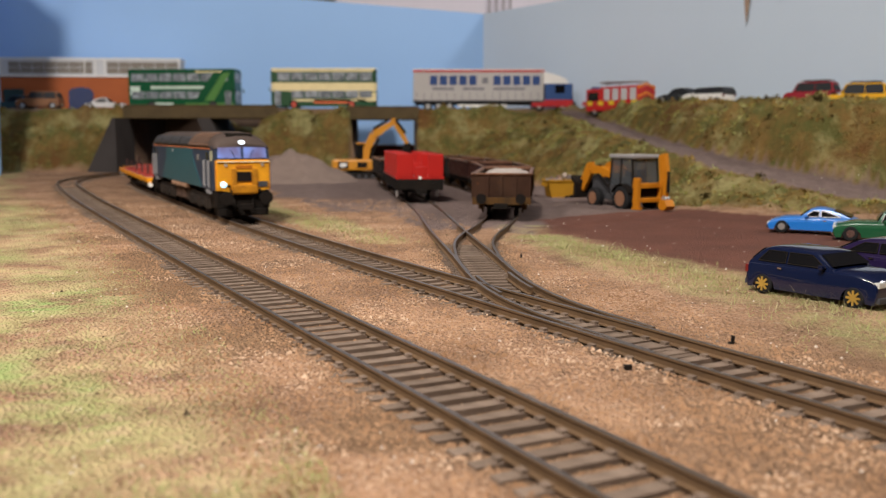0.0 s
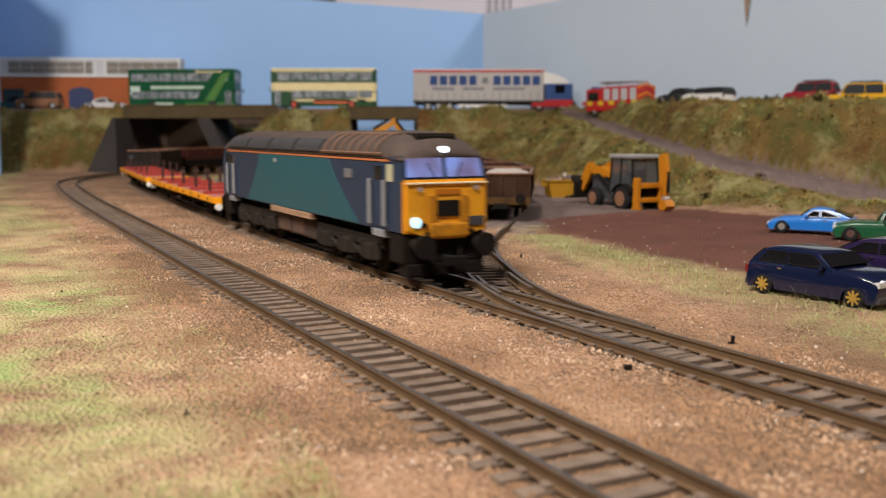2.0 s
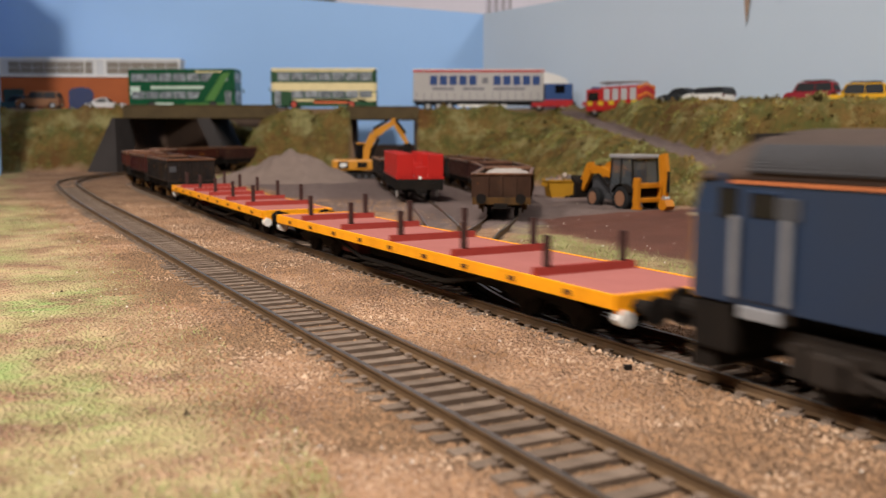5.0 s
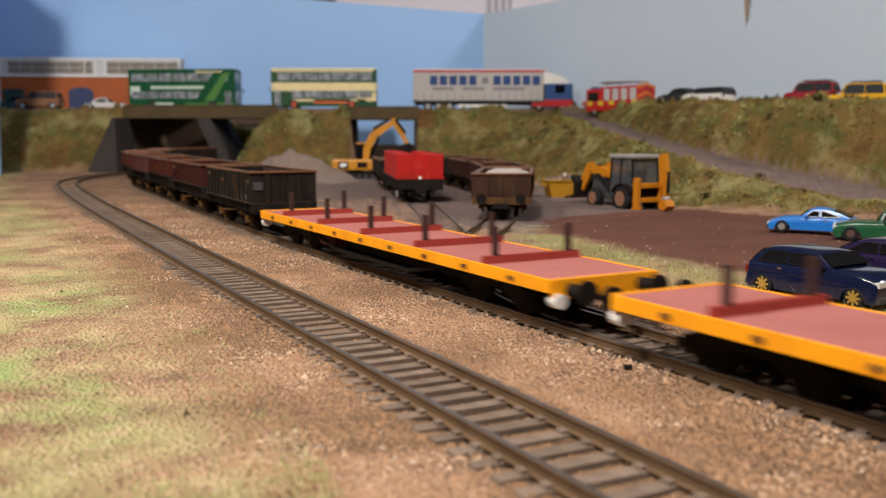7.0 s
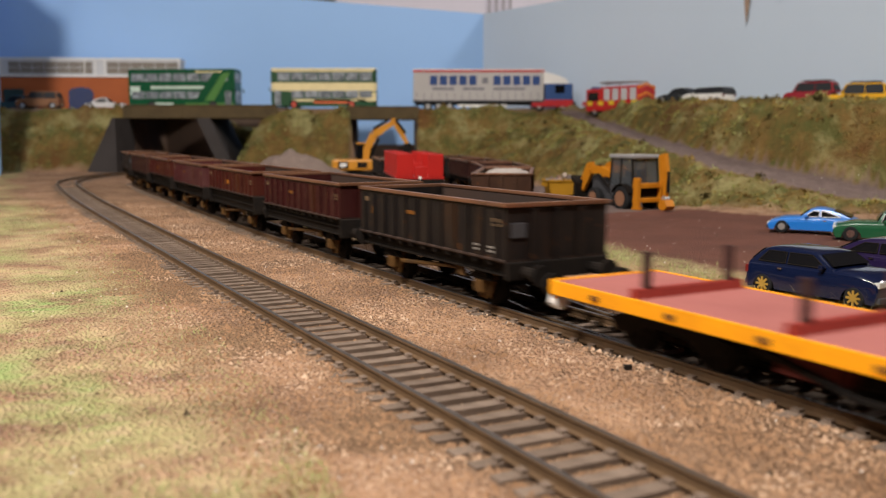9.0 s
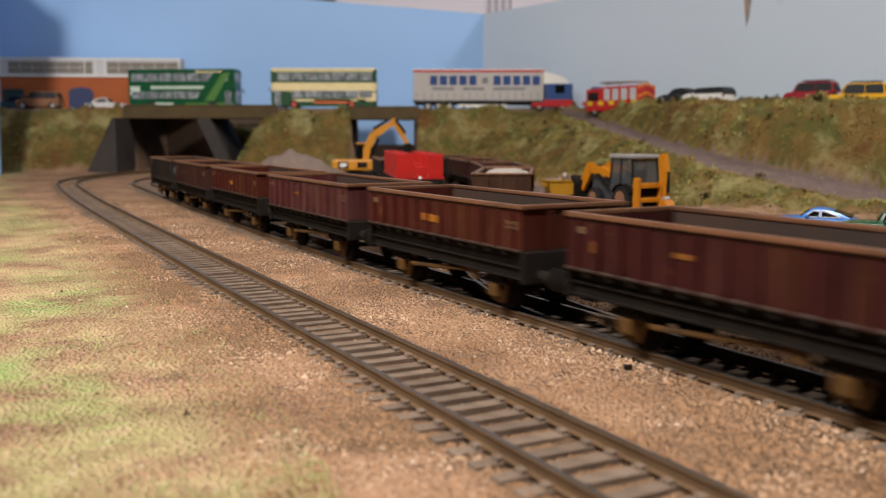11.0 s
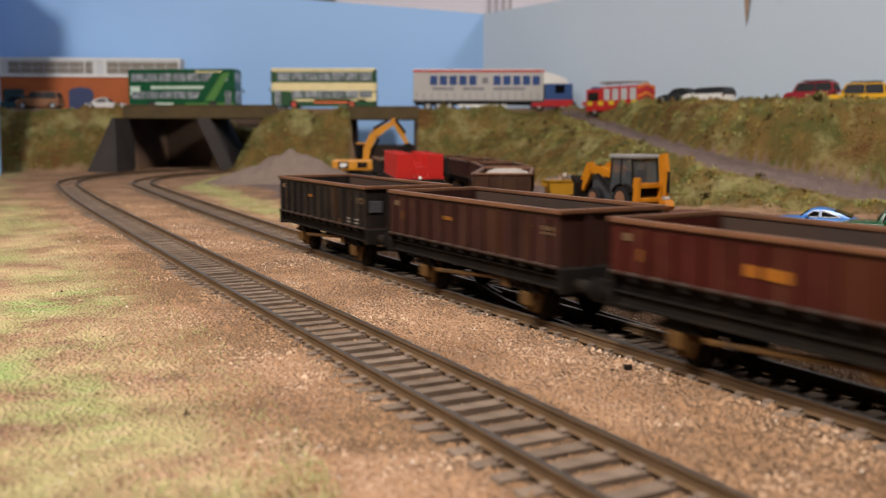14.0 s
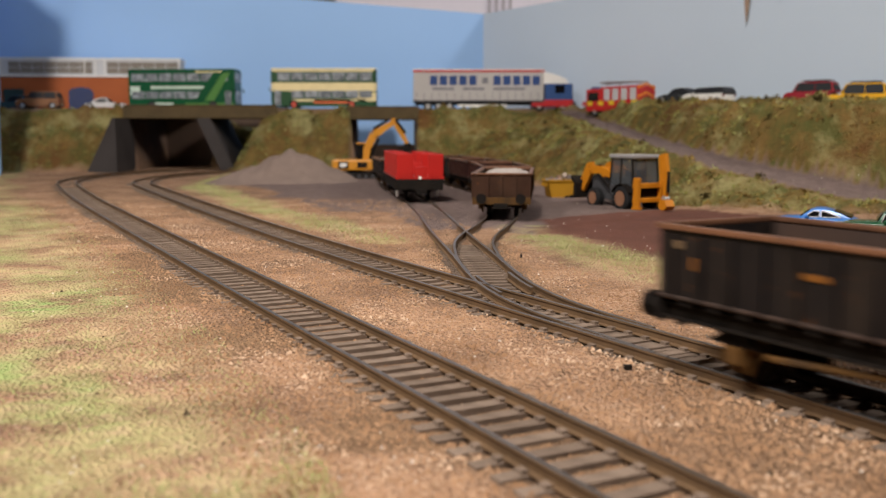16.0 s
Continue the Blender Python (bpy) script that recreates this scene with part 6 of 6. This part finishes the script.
def build_backhoe():
    """A backhoe loader, front towards +x: glazed cab, loader arms in front, stabilisers and a folded digging arm behind."""
    m = thing("backhoe_loader", "orange-yellow backhoe loader with dark glazed cab", "backhoe loader", at=place(129, 642, GZ - 0.2, 117))
    dusty = surface("dusty_hub", (0.24, 0.12, 0.07), None, 0.8)
    part("chassis", box(bmesh.new(), -20, 32, -6, 6, 6, 12, 0.6), GREY_DARK, m)
    bm = bmesh.new()
    prism(bm, [(6, 12), (33, 12), (34, 14), (33, 19.5), (30, 21), (6, 22)], -6.5, 6.5, "y")
    part("bonnet", bm, GREY_DARK, m, "dusty dark bonnet")
    # open-framed cab: posts leaning in a little, panes between them
    pane = glass("smoked_cab_glass", (0.10, 0.11, 0.12), 0.38)
    base = part("cab_base", box(bmesh.new(), -17, 8, -11, 11, 10, 17.5, 0.8), GREY_DARK, m)
    low = [(-17, 16), (-4, 16), (8, 16)]
    high = [(-15.5, 36), (-4, 36), (6, 36)]
    for side in (-1, 1):
        for (x0, z0), (x1, z1) in zip(low, high):
            bm = bmesh.new()
            rod(bm, (x0, side * 11, z0), (x1, side * 10.2, z1), 0.8, 6)
            part("cab_post", bm, BLACK, base)
        for k in (0, 1):
            bm = bmesh.new()
            ring = [(low[k][0] + 0.6, side * 10.9, 17.4), (low[k + 1][0] - 0.6, side * 10.9, 17.4), (high[k + 1][0] - 0.6, side * 10.2, 35.4), (high[k][0] + 0.6, side * 10.2, 35.4)]
            loft(bm, [ring, [(x, y - side * 0.3, z) for x, y, z in ring]])
            part("side_pane", bm, pane, base)
    for x0, x1, way in ((-17, -15.5, 1), (8, 6, -1)):
        bm = bmesh.new()
        ring = [(x0, -10.3, 17.4), (x0, 10.3, 17.4), (x1, 9.6, 35.4), (x1, -9.6, 35.4)]
        loft(bm, [ring, [(x + way * 0.3, y, z) for x, y, z in ring]])
        part("end_pane", bm, pane, base)
        part("end_rail", rod(bmesh.new(), (x0, -11, 17), (x0, 11, 17), 0.7, 6), BLACK, base)
    bm = bmesh.new()
    box(bm, -17.5, 8.5, -11.6, 11.6, 35.6, 38.2, 0.9)
    part("cab_roof", bm, surface("dusty_pale_roof", (0.30, 0.29, 0.29), (0.16, 0.14, 0.13), 0.7), m, "dusty pale grey cab roof")
    bm = bmesh.new()
    box(bm, -11, -4, -4, 4, 16, 20, 0.8)
    box(bm, -13, -10.5, -4, 4, 18, 28, 0.8)
    part("seat", bm, BLACK, m)
    bm = bmesh.new()
    rod(bm, (3, 0, 17), (0, 0, 24), 0.5, 6)
    rod(bm, (0.3, 0, 23.6), (-0.3, 0, 24.4), 3, 12)
    part("steering_wheel", bm, BLACK, m)
    part("exhaust_pipe", rod(bmesh.new(), (14, 5, 21), (14, 5, 33), 0.7, 8), BLACK, m)
    for side in (-1, 1):
        road_wheel(m, -9, side * 12.0, 8.6, 6.5, side, dusty)
        road_wheel(m, 24, side * 11.0, 7.2, 5.5, side, dusty)
        bm = bmesh.new()
        guard = [(-9 + q * math.cos(a), 8.6 + q * math.sin(a)) for q, angles in ((9.4, np.linspace(0.4, 2.7, 8)), (10.2, np.linspace(2.7, 0.4, 8))) for a in angles]
        prism(bm, guard, side * 8.5, side * 15.6, "y")
        part("mudguard", bm, BLACK, m)
        # loader arm: rises from the pivot by the cab, bends over the wheel and drops to the bucket
        bm = bmesh.new()
        limb(bm, [(8, 23), (20, 27), (33, 27), (42, 12)], 1.4, [1.8, 2.6, 3.0, 1.8])
        arm = part("loader_arm", bm, JCB, m, "orange loader arm", at=(0, side * 8.6, 0))
        bm = bmesh.new()
        rod(bm, (10, 0, 14), (25, 0, 24), 1.0, 8)
        rod(bm, (22, 0, 30), (36, 0, 27), 1.1, 8)
        part("ram", bm, BLACK, arm)
        bm = bmesh.new()
        limb(bm, [(30, 31), (36, 30), (43, 19)], 1.0, [1.2, 1.6, 1.2])
        part("tipping_link", bm, JCB, arm)
    part("cross_tube", rod(bmesh.new(), (33, -9, 26), (33, 9, 26), 2.2, 10), JCB, m)
    bm = bmesh.new()
    prism(bm, [(42, 6), (57, 5), (57, 6), (46, 8), (45, 16), (50, 21), (49, 22), (42, 17)], -15, 15, "y")
    part("front_bucket", bm, BLACK, m, "dark front loading bucket")
    # rear frame with upright stabiliser legs; a black plate paints the opening's shade between its beams
    rear = part("rear_frame", box(bmesh.new(), -24, -19, -12.6, 12.6, 6.5, 9.5, 0.5), JCB, m, "orange rear sliding frame")
    part("rear_beam", box(bmesh.new(), -24, -19, -12.6, 12.6, 16, 19.4, 0.5), JCB, rear)
    part("rear_plate", box(bmesh.new(), -20.4, -19.6, -11, 11, 9.4, 16.2), BLACK, rear)
    for side in (-1, 1):
        part("stabiliser", box(bmesh.new(), -25, -20.6, side * 10.2, side * 13.4, 3.4, 23 if side > 0 else 19.6, 0.5), JCB, rear)
        part("stabiliser_foot", box(bmesh.new(), -26.4, -19.6, side * 9.6, side * 14, 1.8, 3.6, 0.4), JCB, rear)
    # the digging arm, folded upright at the machine's offside
    bm = bmesh.new()
    limb(bm, [(-25, 9), (-28, 22), (-26, 38)], 1.6, [1.8, 2.0, 1.6])
    boom = part("digging_boom", bm, JCB, m, "folded orange digging boom", at=(3.6, -9.0, 0))
    bm = bmesh.new()
    limb(bm, [(-29, 39), (-31.5, 24), (-30.5, 9)], 1.4, [1.5, 1.7, 1.4])
    part("dipper", bm, JCB, boom)
    bm = bmesh.new()
    rod(bm, (-33.0, 0, 13), (-32.6, 0, 27), 1.2, 8)
    rod(bm, (-29.4, 0, 14), (-29.4, 0, 30), 1.0, 8)
    part("ram", bm, BLACK, boom)
    part("bucket_link", rod(bmesh.new(), (-31, -2, 9), (-31, 2, 9), 1.8, 8), SILVER, boom, "worn bright pivot")
    bm = bmesh.new()
    prism(bm, [(-34, 8), (-29, 8.5), (-27.5, 4), (-30, 1.2), (-34, 1.4), (-36, 4)], -3.6, 3.6, "y")
    part("digging_bucket", bm, JCB, boom)
    return m


build_backhoe()
SKIP = surface("mustard_yellow_skip", (0.36, 0.18, 0.012), (0.20, 0.10, 0.012), 0.6)


def build_skip():
    s = thing("rubbish_skip", "mustard yellow skip heaped with rubble", "skip", at=place(97, 745, GZ, 6))
    bm = bmesh.new()
    for y in (-9, 8):
        prism(bm, [(-12, 0), (12, 0), (15.5, 14.5), (-15.5, 14.5)], y, y + 1, "y")
    for e in (-1, 1):
        loft(bm, [[(e * 12, -9, 0), (e * 12, 9, 0), (e * 15.5, 9, 14.5), (e * 15.5, -9, 14.5)], [(e * 11, -9, 0), (e * 11, 9, 0), (e * 14.5, 9, 14.5), (e * 14.5, -9, 14.5)]])
    box(bm, -12, 12, -9, 9, 0, 1)
    part("hopper", bm, SKIP, s)
    for y in (-9.4, 8.8):
        part("lip", box(bmesh.new(), -16, 16, y - 0.6, y + 1.2, 14, 15.6, 0.3), SKIP, s)
    for e in (-1, 1):
        for y in (-6, 6):
            part("lifting_lug", box(bmesh.new(), e * 15, e * 17, y - 1, y + 1, 10, 13, 0.3), SKIP, s)
    rng = random.Random(4)
    tones = [surface("rubble_tone", c, None, 0.9) for c in ((0.36, 0.22, 0.16), (0.25, 0.23, 0.22), (0.42, 0.34, 0.28), (0.16, 0.11, 0.09))]
    for k in range(46):
        r = rng.uniform(1.2, 2.8)
        bm = bmesh.new()
        bmesh.ops.create_icosphere(bm, subdivisions=1, radius=r)
        for v in bm.verts:
            v.co *= rng.uniform(0.7, 1.2)
        x, y = rng.uniform(-12, 12), rng.uniform(-6.5, 6.5)
        part("rubble", bm, tones[k % 4], s, at=(x, y, 13.5 + (1 - abs(x) / 14) * rng.uniform(0, 6)))
    return s


build_skip()


def build_heap():
    bm = bmesh.new()
    bmesh.ops.create_grid(bm, x_segments=70, y_segments=60, size=0.5)
    for v in bm.verts:
        x, y = v.co.x * 190, v.co.y * 130
        a = max(0, 1 - math.hypot((x - 8) / 74, y / 56))
        b = max(0, 1 - math.hypot((x + 30) / 52, (y + 14) / 40)) * 0.5
        z = 39 * (max(a, b) ** 1.05 - 0.32 * max(0, a - 0.68))
        n = noise.noise(Vector((x * 0.09, y * 0.09, 0))) * 3 + noise.noise(Vector((x * 0.35, y * 0.35, 3))) * 1.3
        v.co = (x, y, z + n * min(1, z / 7) - (1.2 if z <= 0 else 0))
    ob = part("gravel_mound", bm, GRAVEL, None, smooth=True, at=(-168, 985, GZ))
    return tagged(ob, "grey-brown heap of gravel tipped in the yard", "gravel heap")


build_heap()
for x, z, w, h, m in ((0, 0, 9, 34, "brown"), (42, 12, 10, 22, "blue")):
    bm = bmesh.new()
    prism(bm, [(-w / 2, 0), (-w * 0.2, -h * 0.6), (0, -h), (w * 0.3, -h * 0.5), (w / 2, 0), (w * 0.35, h * 0.3), (-w * 0.3, h * 0.3)], -0.25, 0.0, "y")
    paint = surface("brown_water_stain" if m == "brown" else "blue_paint_smear", (0.40, 0.29, 0.22) if m == "brown" else (0.25, 0.40, 0.55), None, 0.8)
    ob = part("wall_stain", bm, paint)
    ux, uy = 565 / 899.6, -700 / 899.6
    dist = 484 + x
    ob.matrix_world = place(55 + ux * dist - 0.2, 1500 + uy * dist - 0.2, 212 + z, math.degrees(math.atan2(uy, ux)))
    tagged(ob, "faded " + m + " mark on the backdrop board", "stain", kind="structure")


# ---- growth and stones ----
def scatter_mesh(name, verts, faces, material, label, category):
    me = bpy.data.meshes.new(name)
    me.from_pydata((verts * MM).tolist(), [], faces.tolist())
    me.materials.append(material)
    return tagged(new(name, me), label, category, kind="stuff")


def leafy(name, tones, rough=0.9):
    m, nt, b = nodes_of(name)
    geo = nt.nodes.new("ShaderNodeNewGeometry")
    ramp = nt.nodes.new("ShaderNodeValToRGB")
    while len(ramp.color_ramp.elements) < len(tones):
        ramp.color_ramp.elements.new(0.5)
    for i, (el, c) in enumerate(zip(ramp.color_ramp.elements, tones)):
        el.position, el.color = i / (len(tones) - 1), (*c, 1)
    mixv = nt.nodes.new("ShaderNodeMath")
    mixv.operation = "MULTIPLY_ADD"
    mixv.inputs[1].default_value = 0.34
    nt.links.new(geo.outputs["Random Per Island"], mixv.inputs[0])
    patch = nt.nodes.new("ShaderNodeMath")
    patch.operation, patch.inputs[1].default_value = "MULTIPLY", 0.66
    nt.links.new(spread(nt, noise_of(nt, 26, 4.0), 0.37, 0.58), patch.inputs[0])
    nt.links.new(patch.outputs[0], mixv.inputs[2])
    nt.links.new(mixv.outputs[0], ramp.inputs["Fac"])
    nt.links.new(ramp.outputs["Color"], b.inputs["Base Color"])
    b.inputs["Roughness"].default_value = rough
    b.inputs["Specular IOR Level"].default_value = 0.1
    return m


def tufts(x, y, z, size, leaves, rng):
    """Clumps of small leaf triangles round the given places."""
    n = len(x)
    c = np.repeat(np.c_[x, y, z], leaves, axis=0)
    s = np.repeat(size, leaves)
    c = c + rng.normal(0, 0.55, (n * leaves, 3)) * s[:, None] * np.array([1, 1, 0.6])
    tri = rng.normal(0, 0.55, (n * leaves, 3, 3)) * s[:, None, None]
    v = (c[:, None, :] + tri).reshape(-1, 3)
    return v, np.arange(len(v)).reshape(-1, 3)


def blades(x, y, z, tall, lean, width, rng):
    n = len(x)
    a = rng.uniform(0, 2 * math.pi, n)
    d = np.c_[np.cos(a), np.sin(a)] * width[:, None]
    tip = np.c_[x, y] + rng.normal(0, 1, (n, 2)) * (lean * tall)[:, None]
    v = np.empty((n, 3, 3))
    v[:, 0] = np.c_[np.c_[x, y] - d, z]
    v[:, 1] = np.c_[np.c_[x, y] + d, z]
    v[:, 2] = np.c_[tip, z + tall]
    return v.reshape(-1, 3), np.arange(3 * n).reshape(-1, 3)


def grow_banks():
    rng = np.random.RandomState(8)
    n = 60000
    x, y = rng.uniform(-700, 480, n), rng.uniform(470, 1330, n)
    z, ramp, plateau, edge = height(x, y)
    keep = (edge > 0.3) & ~ramp & ~plateau & (z < ROAD_Z + 9)
    patchy = lattice(x, y, 26, 21)
    keep &= rng.rand(n) < 0.25 + 0.75 * patchy
    x, y, z = x[keep], y[keep], z[keep]
    size = rng.uniform(0.8, 2.2, len(x))
    v, f = tufts(x, y, z + 0.6, size, 7, rng)
    scatter_mesh("bank_undergrowth", v, f, leafy("olive_undergrowth", [(0.05, 0.032, 0.011), (0.18, 0.105, 0.030), (0.30, 0.20, 0.062), (0.215, 0.22, 0.062), (0.42, 0.41, 0.18)]), "matted olive and straw undergrowth on the banks", "undergrowth")
    pick = rng.rand(len(x)) < 0.3
    bx, by, bz = (np.repeat(q[pick], 3) for q in (x, y, z))
    bx, by = bx + rng.normal(0, 1.5, len(bx)), by + rng.normal(0, 1.5, len(by))
    v, f = blades(bx, by, bz, rng.uniform(2.0, 5.0, len(bx)), 0.7, rng.uniform(0.2, 0.45, len(bx)), rng)
    scatter_mesh("bank_grass", v, f, leafy("straw_bank_grass", [(0.19, 0.12, 0.042), (0.38, 0.28, 0.12), (0.23, 0.245, 0.07), (0.43, 0.42, 0.19)]), "straw-coloured and pale green grass on the banks", "grass")
    pick = rng.rand(len(x)) < 0.014
    v, f = tufts(x[pick], y[pick], z[pick] + 1.5, rng.uniform(1.2, 3.0, pick.sum()), 26, rng)
    scatter_mesh("bank_shrubs", v, f, leafy("dark_shrub_leaves", [(0.045, 0.034, 0.014), (0.085, 0.065, 0.022), (0.13, 0.105, 0.035)]), "dark scrubby clumps dotted over the banks", "shrubs")


grow_banks()


def grow_grass():
    rng = np.random.RandomState(9)
    n = 60000
    y = rng.uniform(0, 1, n) ** 1.7 * 700 + 90
    x = verge(y) + 12 - rng.exponential(55, n) * (0.35 + y / 500)
    patch = (lattice(x, y, 16, 31) * 0.6 + lattice(x, y, 50, 32) * 0.7) ** 2
    keep = (rng.rand(n) < patch) & (x > -0.52 * y - 30)
    x, y = x[keep], y[keep]
    z = height(x, y)[0]
    v, f = blades(x, y, z - 0.2, rng.uniform(0.4, 1.3, len(x)), 0.9, rng.uniform(0.08, 0.2, len(x)), rng)
    tones = [(0.50, 0.38, 0.22), (0.44, 0.40, 0.19), (0.31, 0.36, 0.13), (0.40, 0.41, 0.18), (0.58, 0.47, 0.31)]
    scatter_mesh("verge_grass", v, f, leafy("pale_verge_grass", tones), "short pale green and straw grass on the verge", "grass")
    n = 5500
    y = rng.uniform(215, 470, n)
    x = np.interp(y, [200, 290, 330, 420, 480], [150, 118, 92, 62, 44]) + rng.normal(0, 1, n) * np.interp(y, [200, 330, 480], [26, 13, 6])
    z = height(x, y)[0]
    v, f = blades(x, y, z - 0.2, rng.uniform(0.8, 3.0, n), 0.8, rng.uniform(0.07, 0.16, n), rng)
    scatter_mesh("yard_edge_grass", v, f, leafy("straw_yard_grass", tones), "straw and green grass along the yard's edge", "grass")
    n = 170
    y = rng.uniform(262, 335, n)
    x = 121.5 + (304 - y) * 0.62 - 12 + rng.normal(0, 4, n)
    z = height(x, y)[0]
    v, f = blades(x, y, z - 0.2, rng.uniform(2.5, 6, n), 1.0, rng.uniform(0.07, 0.12, n), rng)
    scatter_mesh("long_straw", v, f, leafy("long_straw_blades", [(0.20, 0.15, 0.07), (0.45, 0.36, 0.18), (0.55, 0.47, 0.28)]), "long dry straw under the blue hatchback", "grass")
    n = 6000
    y = rng.uniform(440, 1150, n)
    x = np.interp(y, [440, 520, 650, 900, 1200], [-25, -62, -128, -236, -262]) + rng.normal(0, 9, n)
    z = height(x, y)[0]
    v, f = blades(x, y, z - 0.2, rng.uniform(1, 2.6, n), 0.7, rng.uniform(0.12, 0.25, n), rng)
    scatter_mesh("trackside_grass", v, f, leafy("trackside_grass_blades", tones), "green and straw grass beside the running track", "grass")


grow_grass()


def lay_ballast():
    rng = np.random.RandomState(10)
    n = 60000
    y = rng.uniform(0, 1, n) ** 1.5 * 620 + 95
    x = np.interp(y, [95, 160, 300, 500, 720], [25, 10, -65, -165, -270]) + rng.uniform(-60, 120, n) * (0.5 + y / 500)
    g = smooth_step(10, -20, x - verge(y))
    keep = (g < rng.rand(n)) & (np.abs(x) < 0.52 * y + 25)
    x, y = x[keep], y[keep]
    # no stones on rails and sleeper tops inside the gauge
    for line, clear in ((OUTER, 10.5), (INNER, 10.5), (SIDING_A, 10.5), (SIDING_B, 10.5)):
        q = line[1][::3]
        q = q[(q[:, 1] > 60) & (q[:, 1] < 760)]
        d = np.full(len(x), 1e9)
        for p in q:
            d = np.minimum(d, (x - p[0]) ** 2 + (y - p[1]) ** 2)
        d = np.sqrt(d)
        keep = (d > clear) | (rng.rand(len(x)) < np.where((d > 7.2) & (d < 10.4), 0.0, 0.35))
        x, y = x[keep], y[keep]
    z = height(x, y)[0]
    n = len(x)
    r = rng.uniform(0.22, 0.60, n) * np.where(rng.rand(n) < 0.06, 1.7, 1.0)
    base = np.array([(1, 0, 0), (-0.5, 0.87, 0), (-0.5, -0.87, 0), (0, 0, 1)], float)
    v = base[None] * r[:, None, None] * rng.uniform(0.6, 1.3, (n, 4, 3))
    a = rng.uniform(0, 6.28, n)
    vx = v[:, :, 0] * np.cos(a)[:, None] - v[:, :, 1] * np.sin(a)[:, None]
    vy = v[:, :, 0] * np.sin(a)[:, None] + v[:, :, 1] * np.cos(a)[:, None]
    v = np.stack([vx + x[:, None], vy + y[:, None], v[:, :, 2] * 0.9 + z[:, None] - 0.05], axis=2).reshape(-1, 3)
    k = np.arange(n)[:, None] * 4
    f = np.concatenate([k + np.array([[0, 1, 3]]), k + np.array([[1, 2, 3]]), k + np.array([[2, 0, 3]])])
    m = leafy("brown_ballast_chips", [(0.19, 0.105, 0.058), (0.28, 0.162, 0.09), (0.34, 0.20, 0.112), (0.40, 0.245, 0.145), (0.62, 0.46, 0.33)])
    scatter_mesh("ballast_chips", v, f, m, "loose brown ballast chips round the tracks", "ballast")


lay_ballast()


def strew_yard():
    """Pale crumbs and dark clods dropped on the yard and ballast."""
    rng = np.random.RandomState(14)
    base = np.array([(1, 0, 0), (-0.5, 0.87, 0), (-0.5, -0.87, 0), (0, 0, 1)], float)
    for name, n, lo, hi, tones, label in (
            ("pale_crumbs", 420, 0.25, 0.7, [(0.62, 0.52, 0.42), (0.75, 0.68, 0.60)], "pale crumbs strewn over yard and ballast"),
            ("dark_clods", 90, 0.3, 1.0, [(0.05, 0.036, 0.024), (0.10, 0.07, 0.045)], "dark clods lying on the ballast")):
        y = rng.uniform(0, 1, n) ** 1.3 * 560 + 120
        x = rng.uniform(-0.45, 0.48, n) * y
        d = np.full(n, 99.0)
        for line in (INNER, OUTER):
            q = line[1][line[1][:, 1] < 760]
            q = q[np.argsort(q[:, 1])]
            d = np.minimum(d, np.abs(x - np.interp(y, q[:, 1], q[:, 0])))
        x, y = x[d > 20], y[d > 20]
        n = len(x)
        z = height(x, y)[0]
        v = base[None] * rng.uniform(lo, hi, n)[:, None, None] * rng.uniform(0.6, 1.2, (n, 4, 3))
        v = (v + np.c_[x, y, z - 0.1][:, None, :]).reshape(-1, 3)
        k = np.arange(n)[:, None] * 4
        f = np.concatenate([k + np.array([[0, 1, 3]]), k + np.array([[1, 2, 3]]), k + np.array([[2, 0, 3]])])
        scatter_mesh(name, v, f, leafy(name + "_tone", tones), label, "stones")


strew_yard()
motions()
